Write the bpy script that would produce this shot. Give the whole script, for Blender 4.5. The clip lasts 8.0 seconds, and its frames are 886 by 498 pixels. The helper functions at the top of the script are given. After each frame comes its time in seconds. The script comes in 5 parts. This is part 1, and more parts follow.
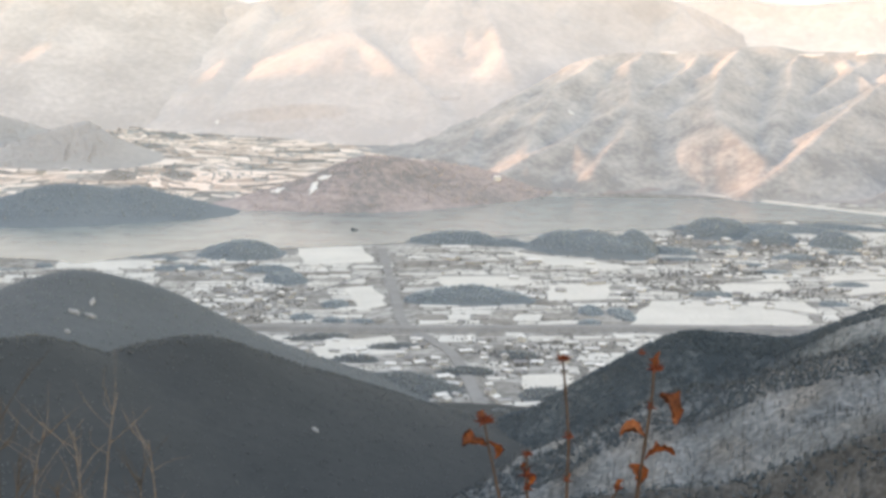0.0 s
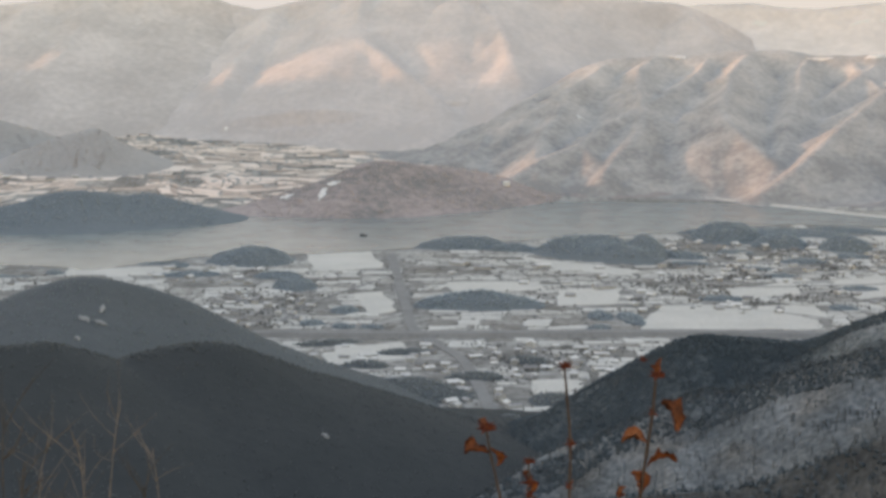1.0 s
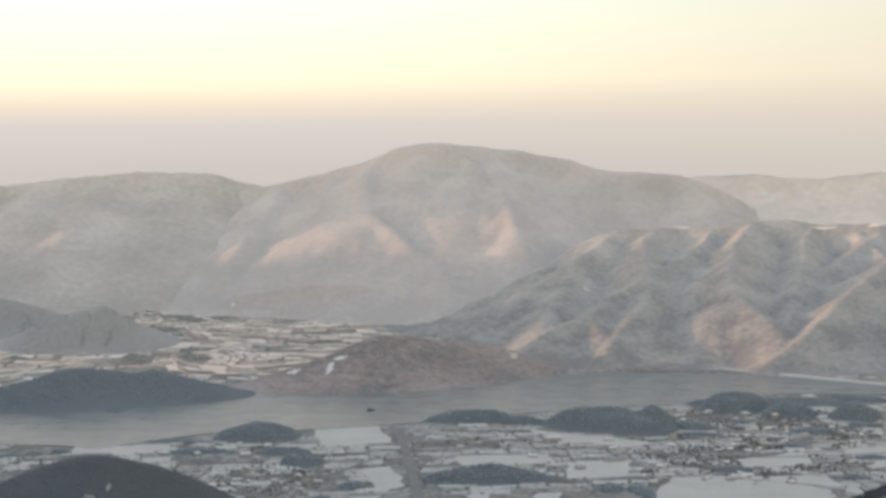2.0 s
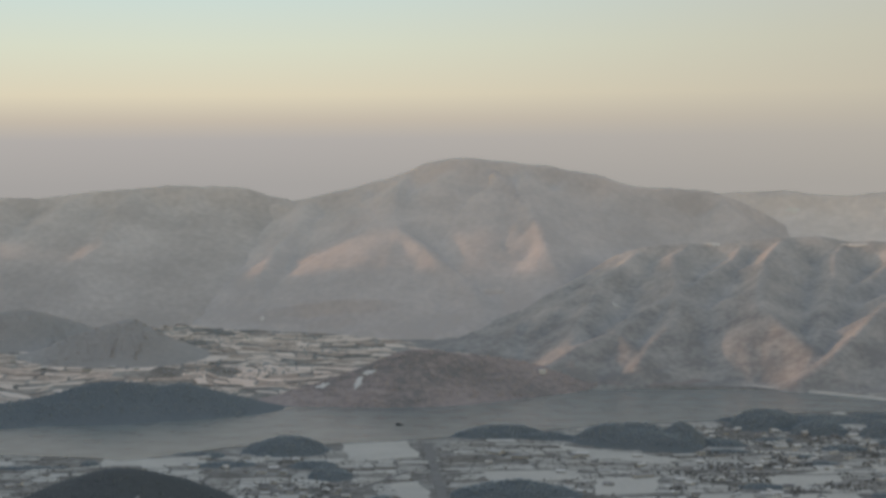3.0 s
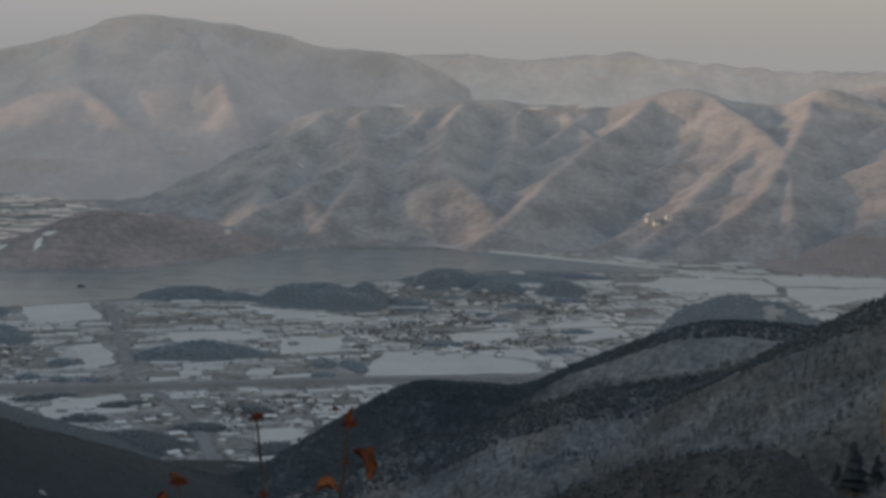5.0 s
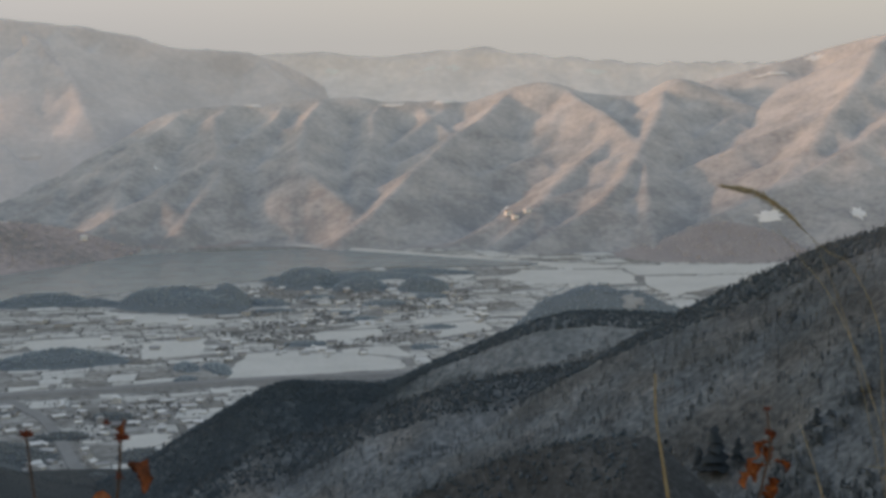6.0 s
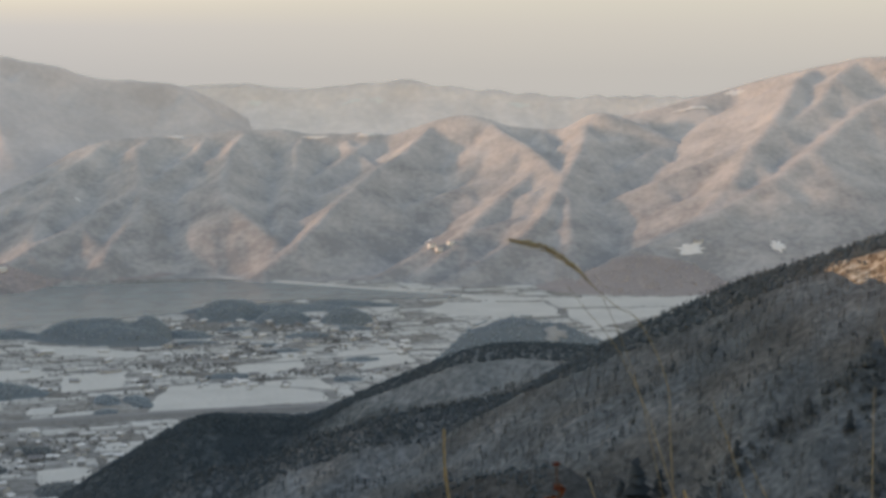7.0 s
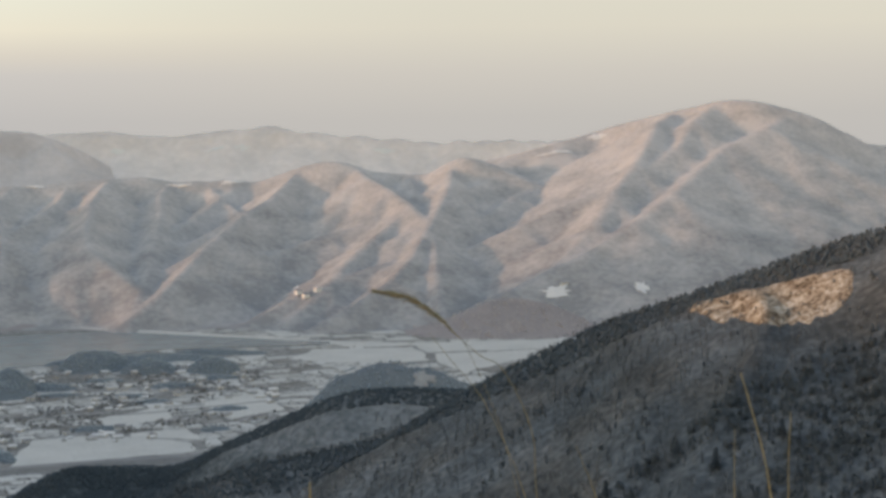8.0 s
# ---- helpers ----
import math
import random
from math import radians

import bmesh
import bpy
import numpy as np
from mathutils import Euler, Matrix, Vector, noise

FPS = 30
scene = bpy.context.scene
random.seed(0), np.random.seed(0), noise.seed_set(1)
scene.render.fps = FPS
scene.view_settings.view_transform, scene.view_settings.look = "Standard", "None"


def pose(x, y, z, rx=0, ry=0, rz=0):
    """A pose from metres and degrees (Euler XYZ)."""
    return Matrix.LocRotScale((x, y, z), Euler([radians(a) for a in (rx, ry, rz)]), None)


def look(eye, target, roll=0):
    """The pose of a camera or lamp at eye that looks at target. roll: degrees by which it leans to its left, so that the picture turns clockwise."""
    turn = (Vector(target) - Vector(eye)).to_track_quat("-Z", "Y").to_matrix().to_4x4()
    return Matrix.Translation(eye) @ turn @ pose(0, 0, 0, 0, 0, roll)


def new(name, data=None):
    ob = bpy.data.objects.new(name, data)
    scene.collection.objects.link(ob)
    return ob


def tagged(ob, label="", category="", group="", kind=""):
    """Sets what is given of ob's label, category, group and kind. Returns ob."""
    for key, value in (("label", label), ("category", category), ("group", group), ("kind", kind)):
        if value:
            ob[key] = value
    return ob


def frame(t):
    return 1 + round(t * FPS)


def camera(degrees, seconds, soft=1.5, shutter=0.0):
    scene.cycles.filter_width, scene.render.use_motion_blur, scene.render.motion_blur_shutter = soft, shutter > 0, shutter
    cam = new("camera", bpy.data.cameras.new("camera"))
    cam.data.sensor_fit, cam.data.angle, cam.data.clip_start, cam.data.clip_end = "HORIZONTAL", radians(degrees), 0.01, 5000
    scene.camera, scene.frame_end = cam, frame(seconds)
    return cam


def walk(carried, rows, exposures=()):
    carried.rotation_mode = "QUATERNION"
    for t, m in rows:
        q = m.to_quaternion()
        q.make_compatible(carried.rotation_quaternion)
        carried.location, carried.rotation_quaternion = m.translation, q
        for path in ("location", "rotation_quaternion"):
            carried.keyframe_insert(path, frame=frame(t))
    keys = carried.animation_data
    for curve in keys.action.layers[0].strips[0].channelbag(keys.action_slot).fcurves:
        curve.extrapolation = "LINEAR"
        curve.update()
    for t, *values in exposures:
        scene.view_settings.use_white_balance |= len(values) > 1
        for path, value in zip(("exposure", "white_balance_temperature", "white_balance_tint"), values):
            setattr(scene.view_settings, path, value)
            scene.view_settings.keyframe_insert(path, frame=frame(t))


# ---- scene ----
from mathutils.geometry import tessellate_polygon

cam = camera(29.29, 8.0, soft=3.4, shutter=0.22)
EYE = 400.0
# seconds, bearing to the right, pitch, roll (degrees), step to the side and up (metres)
ROWS = [
    (0.0, -7.584, -8.777, 0.229, 0.000, 0.000),
    (0.5, -7.849, -8.782, 0.124, 0.008, 0.002),
    (1.0, -7.903, -8.595, -0.070, 0.010, 0.003),
    (1.3, -7.757, -8.440, -0.056, 0.012, 0.005),
    (1.5, -7.617, -6.430, -0.417, 0.019, 0.011),
    (1.6, -7.511, -5.238, -0.395, 0.020, 0.018),
    (1.7, -7.566, -3.739, -0.492, 0.021, 0.019),
    (2.8, -9.025, -2.139, -0.669, 0.020, 0.016),
    (3.0, -9.076, -2.229, -0.548, 0.019, 0.016),
    (3.2, -9.228, -2.302, -0.398, 0.019, 0.016),
    (3.5, -12.843, -2.385, -0.186, 0.018, 0.015),
    (3.6, -14.497, -2.466, 0.084, 0.017, 0.015),
    (3.8, -16.224, -2.418, -0.192, 0.017, 0.015),
    (4.0, -16.644, -2.512, 0.137, 0.016, 0.015),
    (4.2, -16.695, -2.665, 0.215, 0.015, 0.014),
    (4.3, -14.681, -2.858, 0.625, 0.015, 0.014),
    (4.5, -8.109, -4.536, 0.892, 0.014, 0.014),
    (4.6, -5.288, -5.210, 0.622, 0.014, 0.014),
    (4.8, -0.899, -6.451, 0.827, 0.034, 0.007),
    (4.9, 0.636, -6.789, 0.828, 0.044, 0.006),
    (5.0, 1.541, -6.930, 0.566, 0.048, 0.006),
    (5.2, 2.614, -7.098, 0.599, 0.058, 0.007),
    (6.3, 7.130, -6.983, -0.536, 0.208, 0.017),
    (6.5, 7.474, -6.900, -0.080, 0.243, 0.019),
    (7.0, 8.884, -5.954, -0.179, 0.320, 0.037),
    (7.5, 11.879, -4.688, -0.914, 0.352, 0.042),
    (8.0, 13.409, -4.444, -0.663, 0.325, 0.043),
]
walk(cam, [(t, pose(dx, 0, EYE + dz, 90 + p, 0, -y) @ pose(0, 0, 0, 0, 0, r)) for t, y, p, r, dx, dz in ROWS],
     exposures=[(0.0, 2.68, 7050, 14), (0.5, 2.3, 6900, 14), (1.0, 1.98, 6850, 13), (1.3, 2.05, 6950, 14), (1.6, 2.05, 7050, 14), (1.8, 1.9, 6900, 13), (2.8, 1.0, 6500, 10),
                (3.5, 0.95, 6500, 10), (4.0, 0.95, 6500, 10), (4.5, 0.82, 6200, 10), (5.0, 0.8, 6150, 10), (5.2, 0.9, 6150, 10), (6.3, 1.4, 6400, 10), (7.0, 1.45, 6400, 10), (8.0, 1.45, 6300, 10)])

# ---- world and sun ----
SUN_AZ, SUN_EL = -95.0, 6.5
world = bpy.data.worlds.new("sky")
scene.world = world
world.use_nodes = True
wn = world.node_tree.nodes
sky = wn.new("ShaderNodeTexSky")
sky.sky_type, sky.sun_disc = "NISHITA", False
sky.sun_elevation, sky.sun_rotation = radians(SUN_EL), radians(SUN_AZ)
sky.air_density, sky.dust_density, sky.ozone_density = 1.8, 0.4, 1.0
wn["Background"].inputs["Strength"].default_value = 0.15
dust = wn.new("ShaderNodeVectorMath")
dust.operation = "MULTIPLY"
dust.inputs[1].default_value = (1.0, 0.915, 1.065)
world.node_tree.links.new(sky.outputs["Color"], dust.inputs[0])
world.node_tree.links.new(dust.outputs["Vector"], wn["Background"].inputs["Color"])

sun = new("sun", bpy.data.lights.new("sun", "SUN"))
sun.data.energy, sun.data.angle, sun.data.color = 0.76, radians(1.6), (1.0, 0.57, 0.34)
sa, se = radians(SUN_AZ), radians(SUN_EL)
SUN_WAY = Vector((math.sin(sa) * math.cos(se), math.cos(sa) * math.cos(se), math.sin(se)))
sun.matrix_world = look(SUN_WAY * 3000, (0, 0, 0))


# ---- materials ----
def principled(name):
    m = bpy.data.materials.new(name)
    m.use_nodes = True
    return m, m.node_tree.nodes, m.node_tree.links, m.node_tree.nodes["Principled BSDF"]


def ramp(nodes, stops, mode="LINEAR"):
    r = nodes.new("ShaderNodeValToRGB")
    r.color_ramp.interpolation = mode
    while len(r.color_ramp.elements) < len(stops):
        r.color_ramp.elements.new(0.5)
    for e, (p, c) in zip(r.color_ramp.elements, stops):
        e.position, e.color = p, (*c, 1)
    return r


def land(name, stops, big, small, rough=0.9, bump=0.3, fine=None, streak=1.0, per="", spread=0.25, lighten=None, axis="Z", tint=None):
    """Land cover: a coarse and a fine noise through one colour ramp; per: "object" or "island" shifts each piece;
    the triple that goes with axis: two bounds, and how much paler the colour gets between them."""
    m, n, l, bsdf = principled(name)
    geo = n.new("ShaderNodeNewGeometry")
    mp = n.new("ShaderNodeMapping")
    mp.inputs["Scale"].default_value = (1, 1, streak)
    l.new(geo.outputs["Position"], mp.inputs["Vector"])
    a, b = n.new("ShaderNodeTexNoise"), n.new("ShaderNodeTexNoise")
    a.inputs["Scale"].default_value, a.inputs["Detail"].default_value = 1 / big, 5
    b.inputs["Scale"].default_value, b.inputs["Detail"].default_value = 1 / small, 3
    l.new(geo.outputs["Position"], a.inputs["Vector"])
    l.new(mp.outputs["Vector"], b.inputs["Vector"])
    mix = n.new("ShaderNodeMix")
    mix.inputs["Factor"].default_value = 0.5 if fine is None else fine
    l.new(a.outputs["Fac"], mix.inputs["A"])
    l.new(b.outputs["Fac"], mix.inputs["B"])
    value = mix.outputs["Result"]
    if per:
        src = n.new("ShaderNodeObjectInfo").outputs["Random"] if per == "object" else geo.outputs["Random Per Island"]
        sh = n.new("ShaderNodeMapRange")
        sh.inputs["To Min"].default_value, sh.inputs["To Max"].default_value = -spread, spread
        l.new(src, sh.inputs["Value"])
        add = n.new("ShaderNodeMath")
        l.new(value, add.inputs[0])
        l.new(sh.outputs["Result"], add.inputs[1])
        value = add.outputs["Value"]
    if lighten:
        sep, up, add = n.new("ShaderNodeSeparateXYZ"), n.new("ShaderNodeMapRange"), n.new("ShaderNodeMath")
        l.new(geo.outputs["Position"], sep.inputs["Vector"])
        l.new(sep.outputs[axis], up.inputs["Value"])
        up.inputs["From Min"].default_value, up.inputs["From Max"].default_value = lighten[0], lighten[1]
        up.inputs["To Min"].default_value, up.inputs["To Max"].default_value = -lighten[2], lighten[2]
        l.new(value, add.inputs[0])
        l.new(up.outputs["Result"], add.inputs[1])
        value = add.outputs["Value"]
    r = ramp(n, stops)
    l.new(value, r.inputs["Fac"])
    l.new(r.outputs["Color"], bsdf.inputs["Base Color"])
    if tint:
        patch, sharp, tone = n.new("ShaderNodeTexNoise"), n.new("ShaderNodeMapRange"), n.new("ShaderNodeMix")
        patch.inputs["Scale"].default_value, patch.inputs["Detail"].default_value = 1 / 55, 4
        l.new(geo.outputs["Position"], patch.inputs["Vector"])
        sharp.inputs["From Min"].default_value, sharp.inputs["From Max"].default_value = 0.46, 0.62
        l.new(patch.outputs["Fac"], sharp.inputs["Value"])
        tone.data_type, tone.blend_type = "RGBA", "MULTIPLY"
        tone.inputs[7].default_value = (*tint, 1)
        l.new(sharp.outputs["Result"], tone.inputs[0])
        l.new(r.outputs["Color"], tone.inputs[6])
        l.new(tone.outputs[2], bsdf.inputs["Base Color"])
    bsdf.inputs["Roughness"].default_value = rough
    bsdf.inputs["Specular IOR Level"].default_value = 0.15
    if bump:
        bp = n.new("ShaderNodeBump")
        bp.inputs["Strength"].default_value, bp.inputs["Distance"].default_value = bump, small * 0.5
        l.new(b.outputs["Fac"], bp.inputs["Height"])
        l.new(bp.outputs["Normal"], bsdf.inputs["Normal"])
    return m


SNOW = land("snow", [(0.3, (0.48, 0.475, 0.455)), (0.6, (0.615, 0.603, 0.576))], 60, 6, 0.6, 0.15)
FIELD_TONES = [(0.2, (0.20, 0.192, 0.18)), (0.34, (0.31, 0.302, 0.29)), (0.44, (0.45, 0.445, 0.43)), (0.58, (0.565, 0.56, 0.54)), (0.8, (0.62, 0.615, 0.595))]
FIELD = land("snowy_field", FIELD_TONES, 45, 9, 0.8, 0.2, per="object", spread=0.26)
# snow and stubble, tinted with the pink of the low sun
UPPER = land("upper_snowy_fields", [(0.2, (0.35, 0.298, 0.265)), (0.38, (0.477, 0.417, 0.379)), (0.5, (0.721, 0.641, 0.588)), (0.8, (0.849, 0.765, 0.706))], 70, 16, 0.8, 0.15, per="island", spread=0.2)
FIELDS = land("snowy_fields", FIELD_TONES, 45, 9, 0.8, 0.2, per="island", spread=0.26)
VALLEY = land("valley_ground", [(0.36, (0.15, 0.147, 0.14)), (0.5, (0.27, 0.266, 0.258)), (0.64, (0.48, 0.478, 0.468))], 90, 12, 0.9, 0.2)
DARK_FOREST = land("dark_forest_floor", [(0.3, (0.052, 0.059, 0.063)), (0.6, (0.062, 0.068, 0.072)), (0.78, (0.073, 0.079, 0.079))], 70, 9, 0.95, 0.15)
# the same wood floor, lightened for haze on hills further off
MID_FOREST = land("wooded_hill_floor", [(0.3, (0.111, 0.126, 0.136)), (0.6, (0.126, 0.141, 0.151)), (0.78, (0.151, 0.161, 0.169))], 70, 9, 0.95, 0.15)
SNOW_FLANK = land("snowy_flank", [(0.36, (0.050, 0.064, 0.074)), (0.48, (0.112, 0.130, 0.140)), (0.58, (0.172, 0.190, 0.200)), (0.70, (0.25, 0.27, 0.28))], 45, 6, 0.9, 0.3, fine=0.5, lighten=(60, 190, 0.12), axis="X")
# paler towards lower x
SNOW_FOREST = land("snowy_forest_floor", [(0.34, (0.06, 0.07, 0.078)), (0.47, (0.107, 0.123, 0.135)), (0.58, (0.168, 0.188, 0.203)), (0.7, (0.263, 0.287, 0.304))], 45, 4, 0.9, 0.1, fine=0.5, lighten=(430, -60, 0.07), axis="X", tint=(0.95, 0.87, 0.80))
# far snowy ranges: haze is put into these pale colours, most of it high up
HAZED_FOREST = land("frosted_forest", [(0.34, (0.30, 0.302, 0.31)), (0.46, (0.40, 0.398, 0.402)), (0.56, (0.475, 0.466, 0.464)), (0.68, (0.575, 0.556, 0.547))], 80, 12, 0.95, 0.2, fine=0.4, lighten=(30, 290, 0.1))
FAR_HAZED_FOREST = land("far_frosted_forest", [(0.36, (0.516, 0.493, 0.495)), (0.5, (0.581, 0.551, 0.551)), (0.64, (0.658, 0.616, 0.612))], 120, 16, 0.95, 0.2, fine=0.4, lighten=(100, 450, 0.09))
PALE_HAZED_FOREST = land("pale_rimed_forest", [(0.36, (0.466, 0.444, 0.441)), (0.5, (0.545, 0.517, 0.512)), (0.64, (0.647, 0.611, 0.604))], 200, 18, 0.95, 0.3, fine=0.4, lighten=(80, 380, 0.06))
HAZED_RIDGES = land("snowy_far_ridges", [(0.36, (0.667, 0.63, 0.619)), (0.5, (0.74, 0.697, 0.683)), (0.64, (0.834, 0.782, 0.766))], 160, 22, 0.95, 0.15, fine=0.4)
# oak and pine hills round the lake, their colours paled for haze
PALE_OAK = land("rimed_oak_hill", [(0.3, (0.357, 0.356, 0.36)), (0.55, (0.413, 0.406, 0.407)), (0.72, (0.491, 0.494, 0.492))], 90, 14, 0.95, 0.1)
BROWN_HILL = land("brown_oak_hill", [(0.34, (0.221, 0.225, 0.231)), (0.45, (0.28, 0.266, 0.266)), (0.54, (0.391, 0.341, 0.339)), (0.72, (0.482, 0.431, 0.424))], 170, 14, 0.95, 0.2)
BLUE_HILL = land("pine_hill", [(0.3, (0.163, 0.194, 0.219)), (0.6, (0.191, 0.221, 0.245)), (0.75, (0.234, 0.259, 0.282))], 90, 10, 0.95, 0.2)
RIDGE_WOOD = land("grey_winter_wood", [(0.2, (0.092, 0.117, 0.137)), (0.8, (0.121, 0.15, 0.17))], 20, 2, 0.9, 0, per="island")
# low sunlight put into the colour of snow and dry brush
SUN_PATCH = land("snowy_dry_brush", [(0.40, (0.10, 0.07, 0.045)), (0.48, (0.27, 0.20, 0.135)), (0.56, (0.50, 0.41, 0.31)), (0.66, (0.72, 0.65, 0.56))], 11, 2.2, 0.9, 0.5, fine=0.55)
WOOD = land("dull_pine_needles", [(0.2, (0.138, 0.154, 0.161)), (0.8, (0.168, 0.184, 0.189))], 20, 2, 0.9, 0, per="island")
PINE = land("pine_needles", [(0.2, (0.075, 0.088, 0.095)), (0.8, (0.107, 0.121, 0.128))], 20, 2, 0.9, 0, per="island")
DARK_PINE = land("dark_pine_needles", [(0.2, (0.030, 0.038, 0.044)), (0.8, (0.055, 0.065, 0.072))], 20, 2, 0.9, 0, per="island")
# needles of more distant woods, with haze mixed into their colour
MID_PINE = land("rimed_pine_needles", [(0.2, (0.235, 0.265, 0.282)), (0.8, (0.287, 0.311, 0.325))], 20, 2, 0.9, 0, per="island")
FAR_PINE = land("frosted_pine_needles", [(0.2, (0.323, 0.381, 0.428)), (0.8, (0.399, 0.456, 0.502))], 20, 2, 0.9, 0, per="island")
BARE = land("bare_twigs", [(0.2, (0.05, 0.057, 0.062)), (0.5, (0.105, 0.115, 0.122)), (0.8, (0.235, 0.252, 0.262))], 20, 1, 0.9, 0, per="island", spread=0.32)
# oak twigs of those hills, lightened for haze as well
HAZED_OAK = land("rimed_oak_twigs", [(0.2, (0.487, 0.481, 0.484)), (0.8, (0.57, 0.556, 0.557))], 20, 1, 0.9, 0, per="island")
OAK = land("brown_oak_twigs", [(0.2, (0.493, 0.45, 0.45)), (0.8, (0.616, 0.561, 0.548))], 20, 1, 0.9, 0, per="island")
HEDGE = land("frosted_twigs", [(0.2, (0.15, 0.153, 0.156)), (0.8, (0.26, 0.263, 0.266))], 20, 1, 0.9, 0, per="island")
WHITE_SNOW = land("bright_snow", [(0.3, (0.688, 0.684, 0.674)), (0.6, (0.8, 0.795, 0.786))], 40, 5, 0.6, 0.1)
THIN_SNOW = land("thin_snow", [(0.3, (0.26, 0.27, 0.275)), (0.6, (0.40, 0.405, 0.41))], 12, 2, 0.8, 0.1)
# brush colour, with some of the low sun's red put in
RED_OAK = land("reddish_brush", [(0.3, (0.298, 0.276, 0.277)), (0.6, (0.372, 0.335, 0.327)), (0.75, (0.484, 0.451, 0.44))], 60, 10, 0.95, 0.2)
BRUSH = land("dark_brushy_slope", [(0.34, (0.043, 0.045, 0.046)), (0.5, (0.073, 0.075, 0.074)), (0.66, (0.128, 0.133, 0.134))], 30, 2.5, 0.95, 0.2)
ROAD = land("asphalt", [(0.3, (0.21, 0.21, 0.21)), (0.7, (0.31, 0.31, 0.31))], 40, 4, 0.85, 0.1)
WALL = land("house_plaster", [(0.2, (0.3, 0.3, 0.3)), (0.8, (0.62, 0.615, 0.60))], 5, 0.6, 0.85, 0.1, per="object")
WHITE_WALL = land("white_plaster", [(0.2, (0.66, 0.66, 0.65)), (0.8, (0.8, 0.8, 0.79))], 5, 0.6, 0.85, 0.1)
ROOF = land("snowy_roof", [(0.25, (0.24, 0.24, 0.25)), (0.45, (0.48, 0.48, 0.485)), (0.7, (0.74, 0.74, 0.735))], 6, 1.0, 0.7, 0.1, per="object", spread=0.3)

WATER, wnodes, wlinks, wb = principled("lake_water")
wb.inputs["Base Color"].default_value = (0.20, 0.235, 0.24, 1)
wb.inputs["Roughness"].default_value = 0.2
wb.inputs["Specular IOR Level"].default_value = 0.5
wno = wnodes.new("ShaderNodeTexNoise")
wno.inputs["Scale"].default_value, wno.inputs["Detail"].default_value = 0.02, 4
wr = ramp(wnodes, [(0.35, (0.178, 0.212, 0.226)), (0.65, (0.245, 0.282, 0.295))])
wg = wnodes.new("ShaderNodeNewGeometry")
wlinks.new(wg.outputs["Position"], wno.inputs["Vector"])
wlinks.new(wno.outputs["Fac"], wr.inputs["Fac"])
wlinks.new(wr.outputs["Color"], wb.inputs["Base Color"])

# the dusty air over the horizon, a plain glowing backdrop behind all the mountains
SKYBACK, bn, bl, bb = principled("dusty_sky")
bn.remove(bb)
em = bn.new("ShaderNodeEmission")
em.inputs["Strength"].default_value = 0.43
bg_ = bn.new("ShaderNodeNewGeometry")
bs = bn.new("ShaderNodeSeparateXYZ")
bm_ = bn.new("ShaderNodeMapRange")
bm_.inputs["From Min"].default_value, bm_.inputs["From Max"].default_value = 200, 1200
br = ramp(bn, [(0.0, (0.42, 0.405, 0.395)), (0.2, (0.45, 0.432, 0.415)), (0.33, (0.52, 0.49, 0.465)), (0.385, (0.65, 0.575, 0.475)), (0.46, (0.85, 0.765, 0.575)),
               (0.60, (0.81, 0.84, 0.68)), (0.78, (0.69, 0.84, 0.81)), (1.0, (0.58, 0.77, 0.83))])
# away from the sun the dust is paler and reaches higher
bq = ramp(bn, [(0.0, (0.44, 0.42, 0.395)), (0.2, (0.47, 0.441, 0.398)), (0.33, (0.535, 0.494, 0.428)), (0.46, (0.62, 0.572, 0.465)), (0.62, (0.63, 0.60, 0.49)), (1.0, (0.59, 0.63, 0.60))])
bx = bn.new("ShaderNodeMapRange")
bx.interpolation_type = "SMOOTHSTEP"
bx.inputs["From Min"].default_value, bx.inputs["From Max"].default_value = -1600, 1300
bmix = bn.new("ShaderNodeMix")
bmix.data_type = "RGBA"
bl.new(bg_.outputs["Position"], bs.inputs["Vector"])
bl.new(bs.outputs["Z"], bm_.inputs["Value"])
bl.new(bs.outputs["X"], bx.inputs["Value"])
for node in (br, bq):
    bl.new(bm_.outputs["Result"], node.inputs["Fac"])
bl.new(bx.outputs["Result"], bmix.inputs["Factor"])
bl.new(br.outputs["Color"], [k for k in bmix.inputs if k.name == "A" and k.type == "RGBA"][0])
bl.new(bq.outputs["Color"], [k for k in bmix.inputs if k.name == "B" and k.type == "RGBA"][0])
bl.new([k for k in bmix.outputs if k.type == "RGBA"][0], em.inputs["Color"])
bl.new(em.outputs["Emission"], bn["Material Output"].inputs["Surface"])


# ---- shape helpers ----
def sight(az, r, el):
    """A point of the land: bearing, distance over the ground, and elevation seen from the lookout."""
    a = radians(az)
    return (r * math.sin(a), r * math.cos(a), EYE + r * math.tan(radians(el)))


def lattice(ix, iy, seed):
    h = (ix.astype(np.int64) * 374761393 + iy.astype(np.int64) * 668265263 + seed * 982451653) & 0x7FFFFFFF
    h = ((h ^ (h >> 13)) * 1274126177) & 0x7FFFFFFF
    return ((h ^ (h >> 16)) & 0xFFFF) / 65535.0


def vnoise(x, y, seed=0):
    ix, iy = np.floor(x), np.floor(y)
    fx, fy = x - ix, y - iy
    fx, fy = fx * fx * (3 - 2 * fx), fy * fy * (3 - 2 * fy)
    a, b = lattice(ix, iy, seed), lattice(ix + 1, iy, seed)
    c, d = lattice(ix, iy + 1, seed), lattice(ix + 1, iy + 1, seed)
    return (a + (b - a) * fx) * (1 - fy) + (c + (d - c) * fx) * fy


